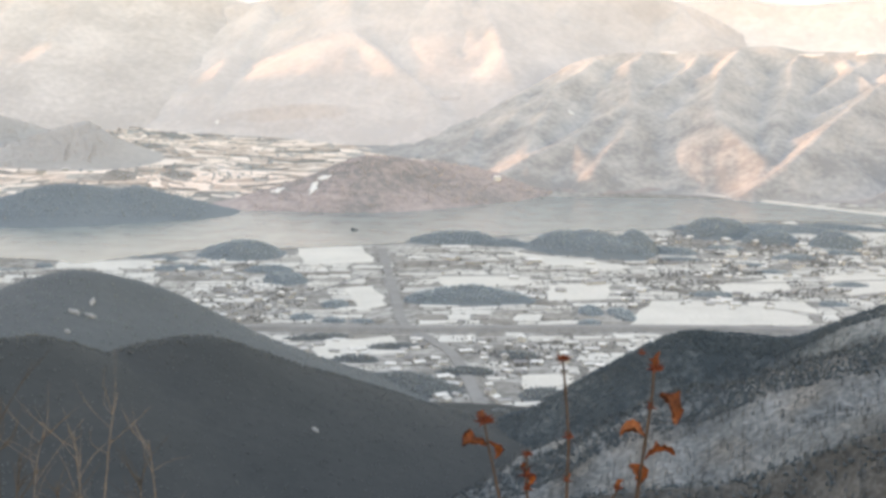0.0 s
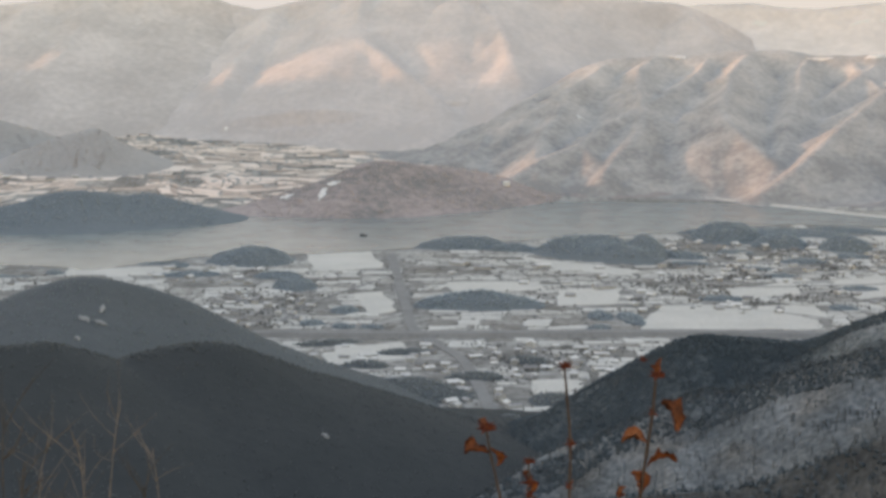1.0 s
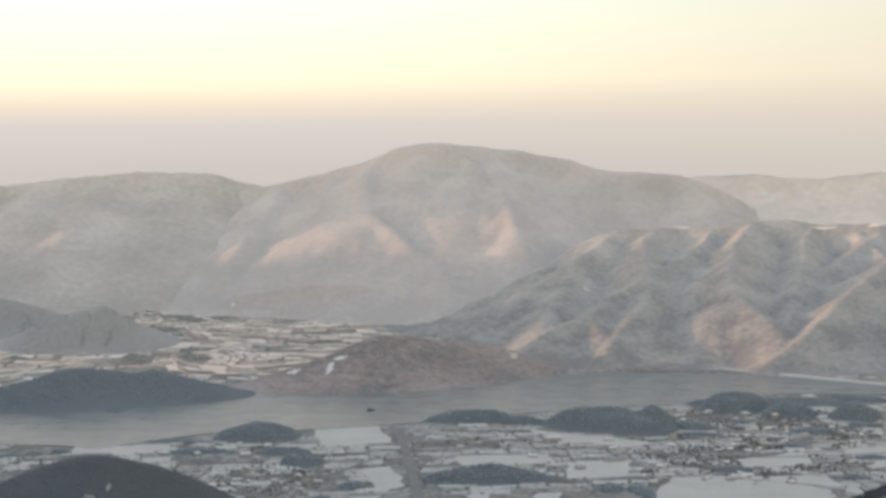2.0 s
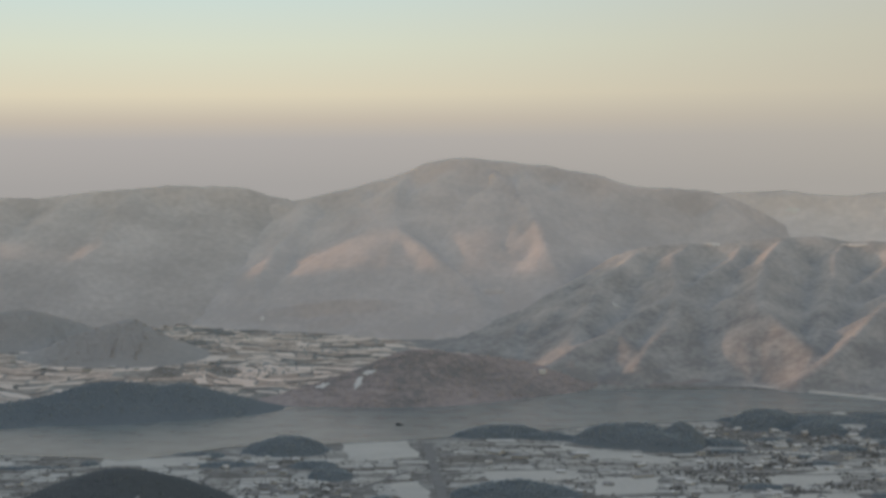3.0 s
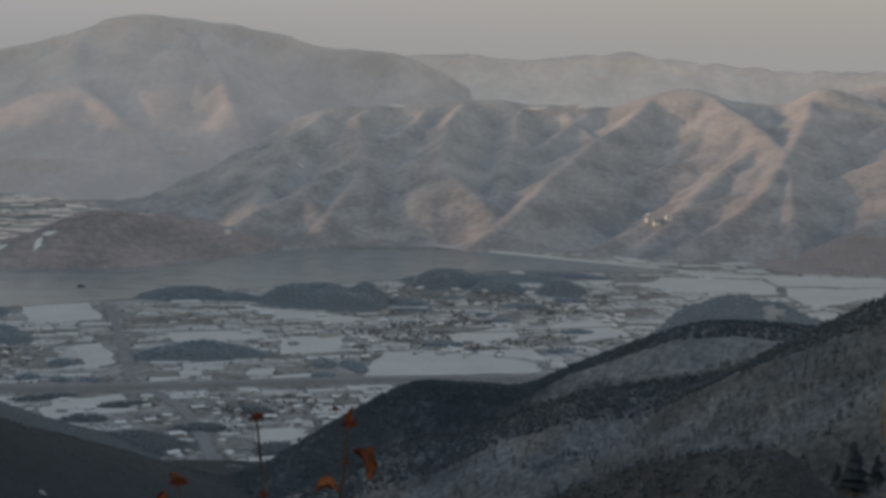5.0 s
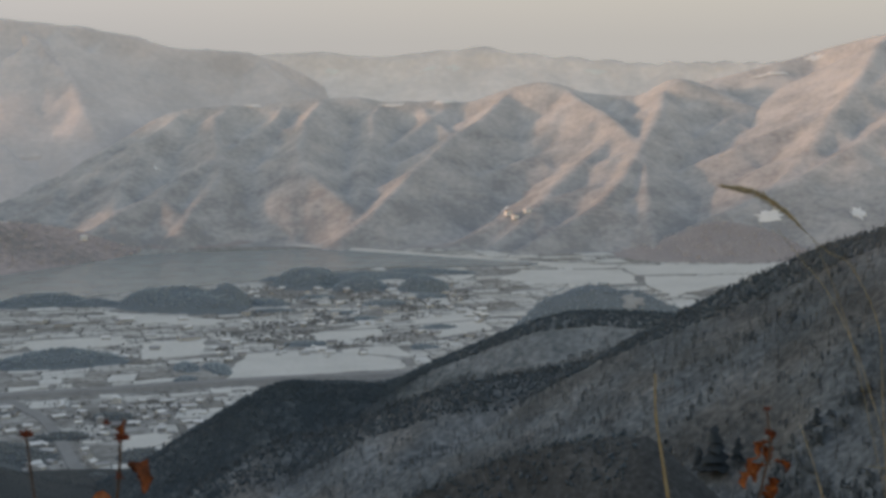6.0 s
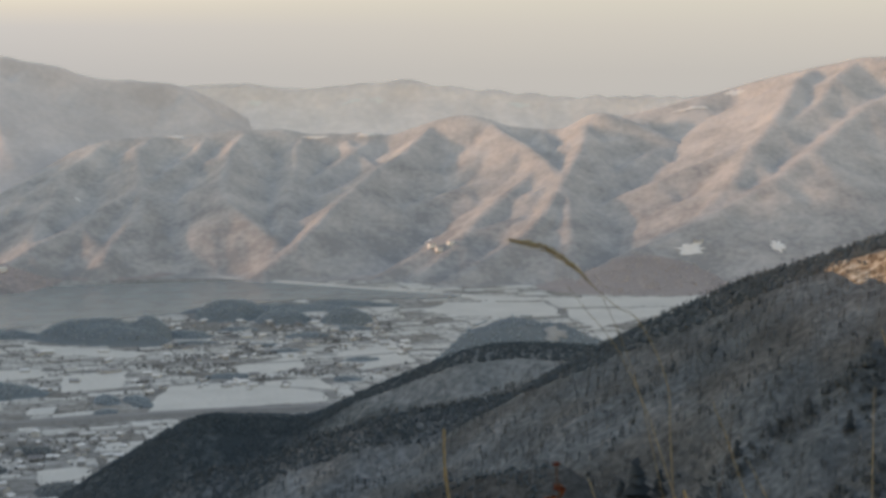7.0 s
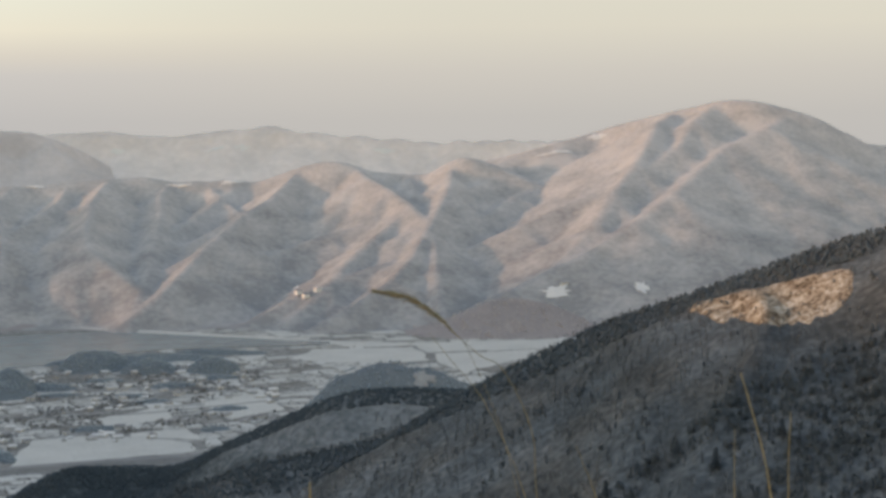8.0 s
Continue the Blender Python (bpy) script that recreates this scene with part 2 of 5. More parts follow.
def fbm(x, y, seed=0, octaves=4):
    out, amp, tot = 0, 1.0, 0
    for k in range(octaves):
        out, tot = out + amp * vnoise(x * 2 ** k, y * 2 ** k, seed + k), tot + amp
        amp *= 0.5
    return out / tot


def plain(x, y):
    """The valley floor: flat to the lake's far shore, then rising gently."""
    r = np.hypot(x, y)
    return np.clip(r - 3250, 0, None) * 0.085 * np.clip((0.1 - np.arctan2(x, y)) / 0.25, 0, 1) * (y > 0)


def mesh_ob(name, verts, faces, material, parent=None, smooth=True):
    me = bpy.data.meshes.new(name)
    me.from_pydata([tuple(v) for v in verts], [], [tuple(int(i) for i in f) for f in faces])
    me.materials.append(material)
    if smooth:
        me.polygons.foreach_set("use_smooth", [True] * len(me.polygons))
    me.update()
    ob = new(name, me)
    ob.parent = parent
    return ob


def smooth_line(pts, sub=6):
    """A Catmull-Rom line through rows of numbers."""
    p = np.array(pts, float)
    p = np.vstack([2 * p[0] - p[1], p, 2 * p[-1] - p[-2]])
    out = []
    for i in range(1, len(p) - 2):
        for k in range(sub):
            t = k / sub
            out.append(0.5 * (2 * p[i] + (p[i + 1] - p[i - 1]) * t + (2 * p[i - 1] - 5 * p[i] + 4 * p[i + 1] - p[i + 2]) * t * t
                              + (3 * p[i] - p[i - 1] - 3 * p[i + 1] + p[i + 2]) * t ** 3))
    out.append(p[-2])
    return np.array(out)


class Ridge:
    """A hill with a crest line; rows of bearing, distance, elevation and half width."""

    def __init__(self, rows, relief=0.1, grain=120, power=1.2, spur=0.0, spur_len=160, skew=0.0, seed=1, sub=6, arms=None, crest=0.0):
        self.line = smooth_line([(*sight(a, r, e), w) for a, r, e, w in rows], sub)
        if crest:
            along = np.concatenate([[0], np.cumsum(np.hypot(*np.diff(self.line[:, :2], axis=0).T))])
            self.line[:, 2] += (fbm(along / 110, along * 0 + 0.5, seed + 70, 3) - 0.5) * 2 * crest
        self.reach = float(np.hypot(self.line[:, 0], self.line[:, 1]).mean())
        self.relief, self.grain, self.power, self.spur, self.spur_len, self.skew, self.seed = relief, grain, power, spur, spur_len, skew, seed
        self.segs = self.branch(*arms) if arms else []

    def branch(self, gap, lean, steep):
        """Spurs that run down from the crest towards the valley, each with side spurs: rows of start, end and side slope."""
        g = np.random.default_rng(self.seed + 100)
        step = np.hypot(*np.diff(self.line[:, :2], axis=0).T)
        arc = np.concatenate([[0], np.cumsum(step)])
        segs = []

        def run(p, way, length, drop, n, bow):
            pts, w = [p], way
            for i in range(n):
                w += g.normal() * 0.16
                t0, t1 = (i / n) ** bow, ((i + 1) / n) ** bow
                q = pts[-1]
                pts.append(np.array((q[0] + math.sin(w) * length / n, q[1] + math.cos(w) * length / n, q[2] - drop * (t1 - t0) + g.normal() * drop * 0.012)))
                segs.append((*q, *pts[-1], steep * g.uniform(0.85, 1.2)))
            return pts

        s = gap * 0.4
        while s < arc[-1]:
            k = int(np.searchsorted(arc, s)) - 1
            p = self.line[max(k, 0)] + (self.line[max(k, 0) + 1] - self.line[max(k, 0)]) * ((s - arc[max(k, 0)]) / step[max(k, 0)])
            way = math.atan2(-p[0], -p[1]) + radians(lean + g.normal() * 17)
            foot = float(plain(np.array([p[0]]), np.array([p[1]]))[0])
            length, drop = p[3] / math.cos(radians(lean)) * g.uniform(0.85, 1.05), (p[2] - foot) * g.uniform(0.9, 1.05)
            pts = run(np.array((p[0], p[1], p[2] - 3)), way, length, drop, 8, g.uniform(0.95, 1.3))
            side = g.choice((-1, 1))
            for i in (1, 2, 3, 4, 5, 6):
                side = -side
                turn, far = radians(g.uniform(35, 65)), gap * g.uniform(0.45, 0.8)
                run(pts[i] - np.array((0, 0, 1.5)), way + side * turn, far, far * (drop / length * math.cos(turn) * 1.05 + g.uniform(0.16, 0.3)), 3, 1.0)
            s += gap * g.uniform(0.65, 1.35)
        return segs

    def height(self, x, y):
        best, bs, bu, s0 = np.full(x.shape, -60.0), np.zeros(x.shape), np.ones(x.shape), 0.0
        base = plain(x, y)
        for p, q in zip(self.line[:-1], self.line[1:]):
            d = q - p
            n2 = d[0] ** 2 + d[1] ** 2
            t = np.clip(((x - p[0]) * d[0] + (y - p[1]) * d[1]) / n2, 0, 1)
            dist = np.hypot(x - p[0] - t * d[0], y - p[1] - t * d[1])
            u = dist / (p[3] + t * d[3])
            prof = np.clip(1 - np.sqrt(u * u + 0.0004) + 0.02, 0, None) ** self.power
            zc = p[2] + t * d[2]
            h = base + (zc - base) * prof - np.clip(u - 1, 0, None) * 60
            hit = h > best
            best, bu = np.where(hit, h, best), np.where(hit, u, bu)
            bs = np.where(hit, s0 + t * math.sqrt(n2), bs)
            s0 += math.sqrt(n2)
        top = self.line[:, 2].max()
        env = np.clip(bu * 5, 0, 1) * np.clip((0.93 - bu) * 2.5, 0, 1)
        best = best + top * self.relief * env * (fbm(x / self.grain, y / self.grain, self.seed) - 0.5) * 2
        if self.spur:
            c, r = np.arctan2(x, y) * self.reach, np.hypot(x, y)
            L = self.spur_len
            wx = (fbm(x / (L * 1.7), y / (L * 1.7), self.seed + 9, 3) - 0.5) * 1.9
            k, q = c / L + self.skew * bu + wx, r / (L * 5.0) + wx * 0.6
            n = (1 - np.abs(2 * vnoise(k, q, self.seed + 5) - 1)) * 0.46 + (1 - np.abs(2 * vnoise(k * 2.1 + 7, q * 2.3, self.seed + 6) - 1)) * 0.32
            n = n + (1 - np.abs(2 * vnoise(k * 4.5, q * 5 + 3, self.seed + 7) - 1)) * 0.22
            best = best + top * self.spur * env * (n - 0.62) * 1.8
        if self.segs:
            shape = np.shape(best)
            best, fx, fy = np.ravel(best).copy(), np.ravel(x), np.ravel(y)
            wob = (fbm(fx / 45, fy / 45, self.seed + 40, 3) - 0.5) * 16
            for ax, ay, az_, bx_, by_, bz, steep in self.segs:
                d = 0.5 * math.hypot(bx_ - ax, by_ - ay) + min(420.0, az_ / steep)
                near_ = np.nonzero((np.abs(fx - (ax + bx_) / 2) < d) & (np.abs(fy - (ay + by_) / 2) < d))[0]
                if not len(near_):
                    continue
                px_, py_, ex, ey = fx[near_] - ax, fy[near_] - ay, bx_ - ax, by_ - ay
                t = np.clip((px_ * ex + py_ * ey) / (ex * ex + ey * ey), 0, 1)
                off = np.sqrt((px_ - t * ex) ** 2 + (py_ - t * ey) ** 2 + 36) - 6
                h = az_ + (bz - az_) * t - steep * off - np.clip(off / 60, 0, 1) * np.abs(wob[near_])
                best[near_] = np.maximum(best[near_], h)
            best = best.reshape(shape)
        return best

    def mesh(self, name, material, step, label, category="hill", span=(-400, 400)):
        w = self.line[:, 3].max() * (1.5 if self.segs else 1.0)
        x0, y0 = self.line[:, 0].min() - w, self.line[:, 1].min() - w
        x1, y1 = self.line[:, 0].max() + w, self.line[:, 1].max() + w
        xs, ys = np.arange(x0, x1 + step, step), np.arange(y0, y1 + step, step)
        gx, gy = np.meshgrid(xs, ys)
        gz = self.height(gx, gy)
        bearing = np.degrees(np.arctan2(gx, gy))
        keep = (gz > plain(gx, gy) - 6) & (np.hypot(gx, gy) < 4930) & (bearing >= span[0]) & (bearing <= span[1])
        nx = len(xs)
        quad = keep[:-1, :-1] & keep[1:, :-1] & keep[:-1, 1:] & keep[1:, 1:]
        j, i = np.nonzero(quad)
        a = j * nx + i
        f = np.stack([a, a + 1, a + nx + 1, a + nx], 1)
        used = np.unique(f)
        remap = np.zeros(gx.size, int)
        remap[used] = np.arange(len(used))
        v = np.stack([gx.ravel(), gy.ravel(), gz.ravel()], 1)[used]
        ob = mesh_ob(name, v.tolist(), remap[f].tolist(), material)
        return tagged(ob, label, category, kind="structure")


# ---- ground, backdrop, lake ----
rr = np.concatenate([np.linspace(150, 3200, 60), np.linspace(3240, 4955, 40)])
aa = np.radians(np.arange(0, 360, 1.5))
R_, A_ = np.meshgrid(rr, aa)
gx, gy = R_ * np.sin(A_), R_ * np.cos(A_)
gz = plain(gx, gy)
na, nr = len(aa), len(rr)
ground = mesh_ob("ground", np.stack([gx.ravel(), gy.ravel(), gz.ravel()], 1).tolist() + [(0, 0, 0)],
                 [(i * nr + k, ((i + 1) % na) * nr + k, ((i + 1) % na) * nr + k + 1, i * nr + k + 1) for i in range(na) for k in range(nr - 1)]
                 + [(i * nr, na * nr, ((i + 1) % na) * nr) for i in range(na)], VALLEY)
tagged(ground, "flat winter valley floor with thin patchy snow", "ground", kind="structure")

ba = [radians(a) for a in range(-36, 61, 3)]
back = mesh_ob("backdrop", [(4965 * math.sin(a), 4965 * math.cos(a), z) for a in ba for z in (0, 300, 600, 1000, 1500)],
               [(i * 5 + k, i * 5 + k + 1, i * 5 + k + 6, i * 5 + k + 5) for i in range(len(ba) - 1) for k in range(4)], SKYBACK)
tagged(back, "pale dusty dawn sky over the horizon", "sky", kind="structure")

LAKE = [(400, 3060), (179, 3229), (21, 3320), (-197, 3280), (-382, 3262), (-470, 3130), (-547, 3020), (-650, 3040), (-744, 3081), (-775, 2960), (-807, 2890),
        (-981, 2805), (-1168, 2650), (-1327, 2500), (-1600, 2430), (-1640, 2330), (-1291, 2385), (-1083, 2379), (-903, 2368), (-850, 2345), (-800, 2400),
        (-709, 2500), (-594, 2530), (-405, 2622), (-210, 2750), (20, 2856), (169, 2960), (300, 2970), (450, 2955), (500, 2985)]
shore = smooth_line(LAKE + [LAKE[0]], 4)[:-1, :2]
tris = tessellate_polygon([[Vector((x, y, 0)) for x, y in shore]])
lake = mesh_ob("lake", [(x, y, 0.6) for x, y in shore], [t if (shore[t[1]][0] - shore[t[0]][0]) * (shore[t[2]][1] - shore[t[0]][1])
               - (shore[t[1]][1] - shore[t[0]][1]) * (shore[t[2]][0] - shore[t[0]][0]) > 0 else t[::-1] for t in tris], WATER, smooth=False)
tagged(lake, "calm grey-green reservoir between snowy shores", "lake", kind="structure")


def inside(poly, x, y):
    res = np.zeros(np.shape(x), bool)
    n = len(poly)
    for i in range(n):
        (xa, ya), (xb, yb) = poly[i], poly[(i + 1) % n]
        if ya != yb:
            res ^= ((ya > y) != (yb > y)) & (x < (xb - xa) * (y - ya) / (yb - ya) + xa)
    return res


# ---- hills and mountains ----
HILL = {}
HILL["left_front"] = Ridge([(-40, 1150, -10.5, 420), (-32, 1150, -11.2, 400), (-26, 1180, -11.4, 380), (-22.45, 1200, -11.5, 360), (-21.2, 1220, -11.47, 350),
    (-19.1, 1250, -12.1, 340), (-17.8, 1260, -11.8, 340), (-15.9, 1270, -11.64, 330), (-14.6, 1290, -11.95, 310), (-13, 1310, -12.54, 290),
    (-11.1, 1340, -13.28, 260), (-9.2, 1380, -14.05, 230), (-7.2, 1420, -14.75, 190), (-5.6, 1450, -15.4, 120)], relief=0.05, grain=140, seed=3)
HILL["left_back"] = Ridge([(-36, 1650, -10.3, 300), (-31.3, 1650, -10.0, 280), (-30.2, 1650, -9.88, 280), (-28.9, 1650, -10.14, 270), (-25.8, 1640, -10.42, 260),
    (-23.9, 1630, -10.46, 260), (-22.0, 1620, -9.71, 270), (-20.1, 1600, -9.31, 280), (-18.2, 1600, -9.64, 270), (-16.3, 1600, -10.4, 230),
    (-15.3, 1590, -11.3, 180), (-14.2, 1580, -12.8, 110)], relief=0.05, grain=110, seed=4)
HILL["right_front"] = Ridge([(-9, 1060, -18.3, 70), (-7.2, 1080, -17.1, 100), (-3.5, 1100, -15.44, 150), (0.2, 1100, -13.5, 220), (2.4, 1100, -13.1, 250),
    (4.6, 1090, -12.35, 280), (7.2, 1080, -11.6, 310), (9.8, 1070, -11.15, 330), (12.6, 1060, -10.5, 350), (14.4, 1040, -9.3, 390), (16.3, 1020, -8.3, 420),
    (19.1, 1000, -7.0, 460), (21.3, 980, -6.3, 490), (24.1, 960, -5.3, 510), (26, 950, -4.6, 530), (28.1, 940, -3.9, 550), (33, 900, -2.7, 580), (42, 850, -1, 620)],
    relief=0.04, grain=160, power=1.0, spur=0.05, spur_len=170, skew=-0.5, seed=5)
HILL["right_back"] = Ridge([(-5.4, 1500, -15.3, 50), (-3.3, 1450, -13.6, 110), (0.1, 1400, -11.6, 190), (2.4, 1400, -11.45, 200), (4.5, 1400, -11.45, 210), (6.8, 1380, -10.5, 240),
    (9.7, 1350, -9.4, 290), (11.6, 1350, -9.15, 300), (14.3, 1330, -9.25, 320), (18, 1300, -9.5, 300)], relief=0.05, grain=120, spur=0.06, spur_len=150, seed=6)
HILL["right_small"] = Ridge([(8.6, 1900, -10.2, 80), (9.4, 1900, -9.0, 120), (10.3, 1900, -8.45, 140), (11.6, 1900, -8.25, 150), (13.2, 1900, -8.55, 150), (15, 1900, -9.3, 140)], relief=0.05, seed=7)
HILL["right_spur"] = Ridge([(-6, 760, -18.6, 220), (-3.2, 760, -17.15, 240), (2.5, 760, -16.3, 240), (4.4, 755, -15.6, 240), (7.4, 750, -14.4, 240), (9.7, 740, -13.65, 240), (13, 730, -13.2, 230)],
    relief=0.04, grain=90, power=1.0, seed=8)
HILL["shore_hill"] = Ridge([(-14.3, 3140, -7.3, 60), (-13.4, 3150, -6.75, 110), (-11.9, 3170, -6.2, 150), (-10.3, 3200, -5.62, 190), (-8.8, 3250, -5.72, 190), (-7.3, 3300, -5.9, 170),
    (-6.3, 3350, -6.1, 150), (-5.3, 3400, -6.6, 110)], relief=0.06, grain=60, power=1.35, seed=9, arms=(60, 25, 0.45))
HILL["shore_hill_left"] = Ridge([(-33, 2990, -7.4, 110), (-28.5, 2990, -7.3, 110), (-25.2, 2990, -7.2, 120), (-22.6, 3020, -6.9, 130), (-20.9, 3030, -6.5, 150), (-19.9, 3030, -6.45, 150),
    (-18.6, 3040, -6.65, 140), (-17.8, 3040, -6.6, 130), (-16.3, 3040, -7.05, 100), (-15.6, 3040, -7.4, 60)], relief=0.08, grain=90, seed=10)
HILL["plain_hill"] = Ridge([(-22.3, 3700, -5.4, 70), (-21, 3700, -4.8, 130), (-20, 3700, -4.5, 150), (-19.4, 3690, -4.45, 150), (-18.8, 3680, -4.85, 120), (-18.2, 3660, -5.6, 60)], relief=0.06, grain=70, seed=11)
HILL["plain_hill_far"] = Ridge([(-25.6, 3900, -4.9, 70), (-24.2, 3900, -4.2, 120), (-22.95, 3900, -4.03, 140), (-21.85, 3900, -4.35, 130), (-21, 3880, -4.8, 80)], relief=0.06, grain=70, seed=19)
HILL["plain_hill_small"] = Ridge([(-28, 3900, -5.3, 80), (-26.4, 3900, -5.05, 100), (-25.5, 3900, -5.0, 100), (-24.2, 3900, -5.3, 80)], relief=0.06, seed=12)
HILL["peak"] = Ridge([(-16, 4780, -0.9, 500), (-13, 4720, -0.35, 560), (-11.4, 4680, 0.05, 640), (-10.2, 4650, 0.42, 700), (-9.1, 4630, 0.78, 740), (-7.6, 4620, 0.82, 760), (-5.7, 4620, 0.55, 760),
    (-4.2, 4630, 0.3, 740), (-2.5, 4650, -0.12, 700), (-0.5, 4680, -0.31, 640), (1.2, 4720, -0.85, 560), (2.6, 4750, -1.6, 500)],
    relief=0.03, grain=90, power=2.3, seed=13, arms=(140, 22, 0.56), crest=9)
HILL["peak_spur"] = Ridge([(-7.3, 4560, 0.5, 320), (-6.3, 4380, -0.7, 320), (-5.6, 4250, -1.7, 300), (-4.6, 4080, -2.9, 260), (-3.8, 3900, -4.1, 220)], relief=0.04, grain=90, power=1.8, seed=14, arms=(120, 40, 0.52))
HILL["left_range"] = Ridge([(-37, 4800, -3.6, 350), (-33.5, 4780, -2.4, 500), (-29.4, 4750, -1.7, 600), (-24.3, 4780, -0.5, 600), (-22, 4780, -0.28, 620), (-19.4, 4780, -0.06, 640), (-16.3, 4790, -0.05, 640),
    (-14.4, 4800, -0.45, 600), (-12.6, 4820, -0.7, 500)], relief=0.03, grain=120, power=2.2, seed=15, arms=(150, 16, 0.5), crest=10)
HILL["shore_range"] = Ridge([(-10, 3640, -6.0, 120), (-8.2, 3720, -5.5, 200), (-6.5, 3800, -4.7, 300), (-4.5, 3950, -3.3, 480), (-2.5, 4050, -2.24, 640), (0, 4100, -2.07, 760), (3.1, 4150, -1.86, 860), (4.6, 4150, -2.1, 860), (6.1, 4150, -2.0, 880), (7.3, 4150, -2.1, 900),
    (9.6, 4120, -1.44, 930), (11.1, 4100, -1.77, 950), (13, 4080, -1.88, 950), (14.1, 4060, -1.44, 940), (15.1, 4050, -1.63, 920), (16.6, 4000, -2.2, 880), (18.5, 3950, -3, 800)],
    relief=0.04, grain=120, power=2.4, seed=16, arms=(112, 24, 0.56), crest=9)
HILL["right_peak"] = Ridge([(12.5, 4380, -2.4, 800), (14.1, 4380, -1.7, 900), (16.2, 4360, -1.2, 920), (18.5, 4330, -0.55, 1050), (20.4, 4320, -0.09, 1250), (21.9, 4310, 0.27, 1300), (23.5, 4300, 0.44, 1300), (25.4, 4300, -0.04, 1300),
    (26.4, 4300, -0.51, 1280), (28, 4300, -1.08, 1250), (34, 4300, -1.5, 1200), (44, 4200, -1, 1200)], relief=0.04, grain=120, power=2.4, seed=17, arms=(140, 22, 0.52), crest=6)
HILL["horizon_range"] = Ridge([(-4, 4850, -0.5, 400), (0, 4850, -0.35, 400), (4.6, 4850, -0.45, 400), (7.3, 4850, -0.25, 400), (10.3, 4850, -0.6, 400), (14, 4850, -0.8, 400), (19, 4850, -0.9, 400)], relief=0.05, grain=120, power=1.8, seed=18, arms=(140, 16, 0.5), crest=12)
HILL["flood_hill"] = Ridge([(13.2, 3120, -7.4, 60), (14.1, 3160, -6.75, 120), (15.2, 3200, -6.15, 170), (16.7, 3220, -6.25, 180), (18.2, 3220, -6.8, 150), (20, 3200, -7.2, 80)], relief=0.06, grain=50, power=1.6, seed=22, arms=(55, 8, 0.5))
HILL["shore_foot"] = Ridge([(-5.4, 3500, -6.6, 70), (-4.4, 3480, -6.25, 120), (-3.2, 3460, -5.9, 150), (-2.0, 3460, -5.95, 150), (-1.0, 3440, -6.45, 90)], relief=0.06, grain=50, power=1.6, seed=23, arms=(50, 8, 0.5))

LOOKS = {
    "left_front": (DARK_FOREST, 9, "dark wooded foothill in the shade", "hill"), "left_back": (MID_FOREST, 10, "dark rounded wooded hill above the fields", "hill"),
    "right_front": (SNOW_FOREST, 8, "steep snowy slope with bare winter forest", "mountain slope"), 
    "right_small": (BLUE_HILL, 12, "small wooded hill by the flood plain", "hill"), "right_spur": (BRUSH, 8, "near wooded spur with thin snow", "hill"),
    "shore_hill": (BROWN_HILL, 12, "brown wooded hill on the lake shore", "hill"), "shore_hill_left": (BLUE_HILL, 12, "long dark pine hill on the lake shore", "hill"),
    "plain_hill": (PALE_OAK, 14, "low wooded hill among snowy fields", "hill"), "plain_hill_far": (PALE_OAK, 12, "two-topped wooded hill among the far fields", "hill"), "plain_hill_small": (PALE_OAK, 14, "small wooded knoll among snowy fields", "hill"),
    "flood_hill": (RED_OAK, 9, "low reddish brushy hill beside the flood plain", "hill"), "shore_foot": (RED_OAK, 9, "low reddish brushy hill at the lake's far shore", "hill"),
    # the further the range, the more haze its colour holds
    "peak": (FAR_HAZED_FOREST, 13, "broad hazy snow-dusted mountain with a round summit", "mountain"), "peak_spur": (FAR_HAZED_FOREST, 16, "snow-dusted spur of the far mountain", "mountain"),
    "left_range": (PALE_HAZED_FOREST, 22, "faint snowy mountain range in the haze", "mountain"), "shore_range": (HAZED_FOREST, 10, "hazy snowy mountain range with lit spurs above the lake", "mountain"),
    "right_peak": (HAZED_FOREST, 13, "high hazy snowy mountain beyond the flood plain", "mountain"), "horizon_range": (HAZED_RIDGES, 20, "pale far ridges on the horizon", "mountain")}
for key, (m, step, label, cat) in LOOKS.items():
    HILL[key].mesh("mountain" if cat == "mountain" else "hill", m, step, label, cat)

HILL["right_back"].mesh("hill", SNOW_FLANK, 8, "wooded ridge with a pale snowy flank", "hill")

# the lookout's own mountain, and an unseen range added to the side to keep the morning sun off the valley
# rows left of the lookout are raised out of view to block low sun
HILL["lookout"] = Ridge([(42, 850, -1.0, 660), (62, 620, -0.3, 660), (78, 320, 0.0, 680), (90, 60, -1.0, 700), (180, 8, -11.5, 700), (-115, 200, 6, 500), (-104, 700, 9.5, 760), (-98, 1500, 8.2, 800), (-88, 2300, 7.0, 800), (-78, 2500, 4.9, 800)],
                        relief=0.0, seed=20)
# crest heights and the gap in them set where sunlight gets through
HILL["shade_range"] = Ridge([(-78, 2500, 4.8, 700), (-64, 2800, 4.6, 600), (-55, 3200, 4.3, 480), (-48.5, 3500, 4.0, 380), (-44.5, 3720, 3.7, 280), (-43, 3899, 3.0, 220), (-42.2, 3960, 0.8, 190), (-41.7, 4018, -2.6, 170), (-40.85, 4125, -3.5, 160),
                            (-40, 4230, -2.0, 180), (-39.1, 4305, 1.2, 200), (-37.9, 4433, 2.0, 200), (-36.7, 4552, 1.7, 190), (-35.6, 4673, 0.7, 160), (-34.2, 4837, -1.2, 120), (-33.7, 4900, -2.4, 90)], relief=0.05, grain=230, seed=21)
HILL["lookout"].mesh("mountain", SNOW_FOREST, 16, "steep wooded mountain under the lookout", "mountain")
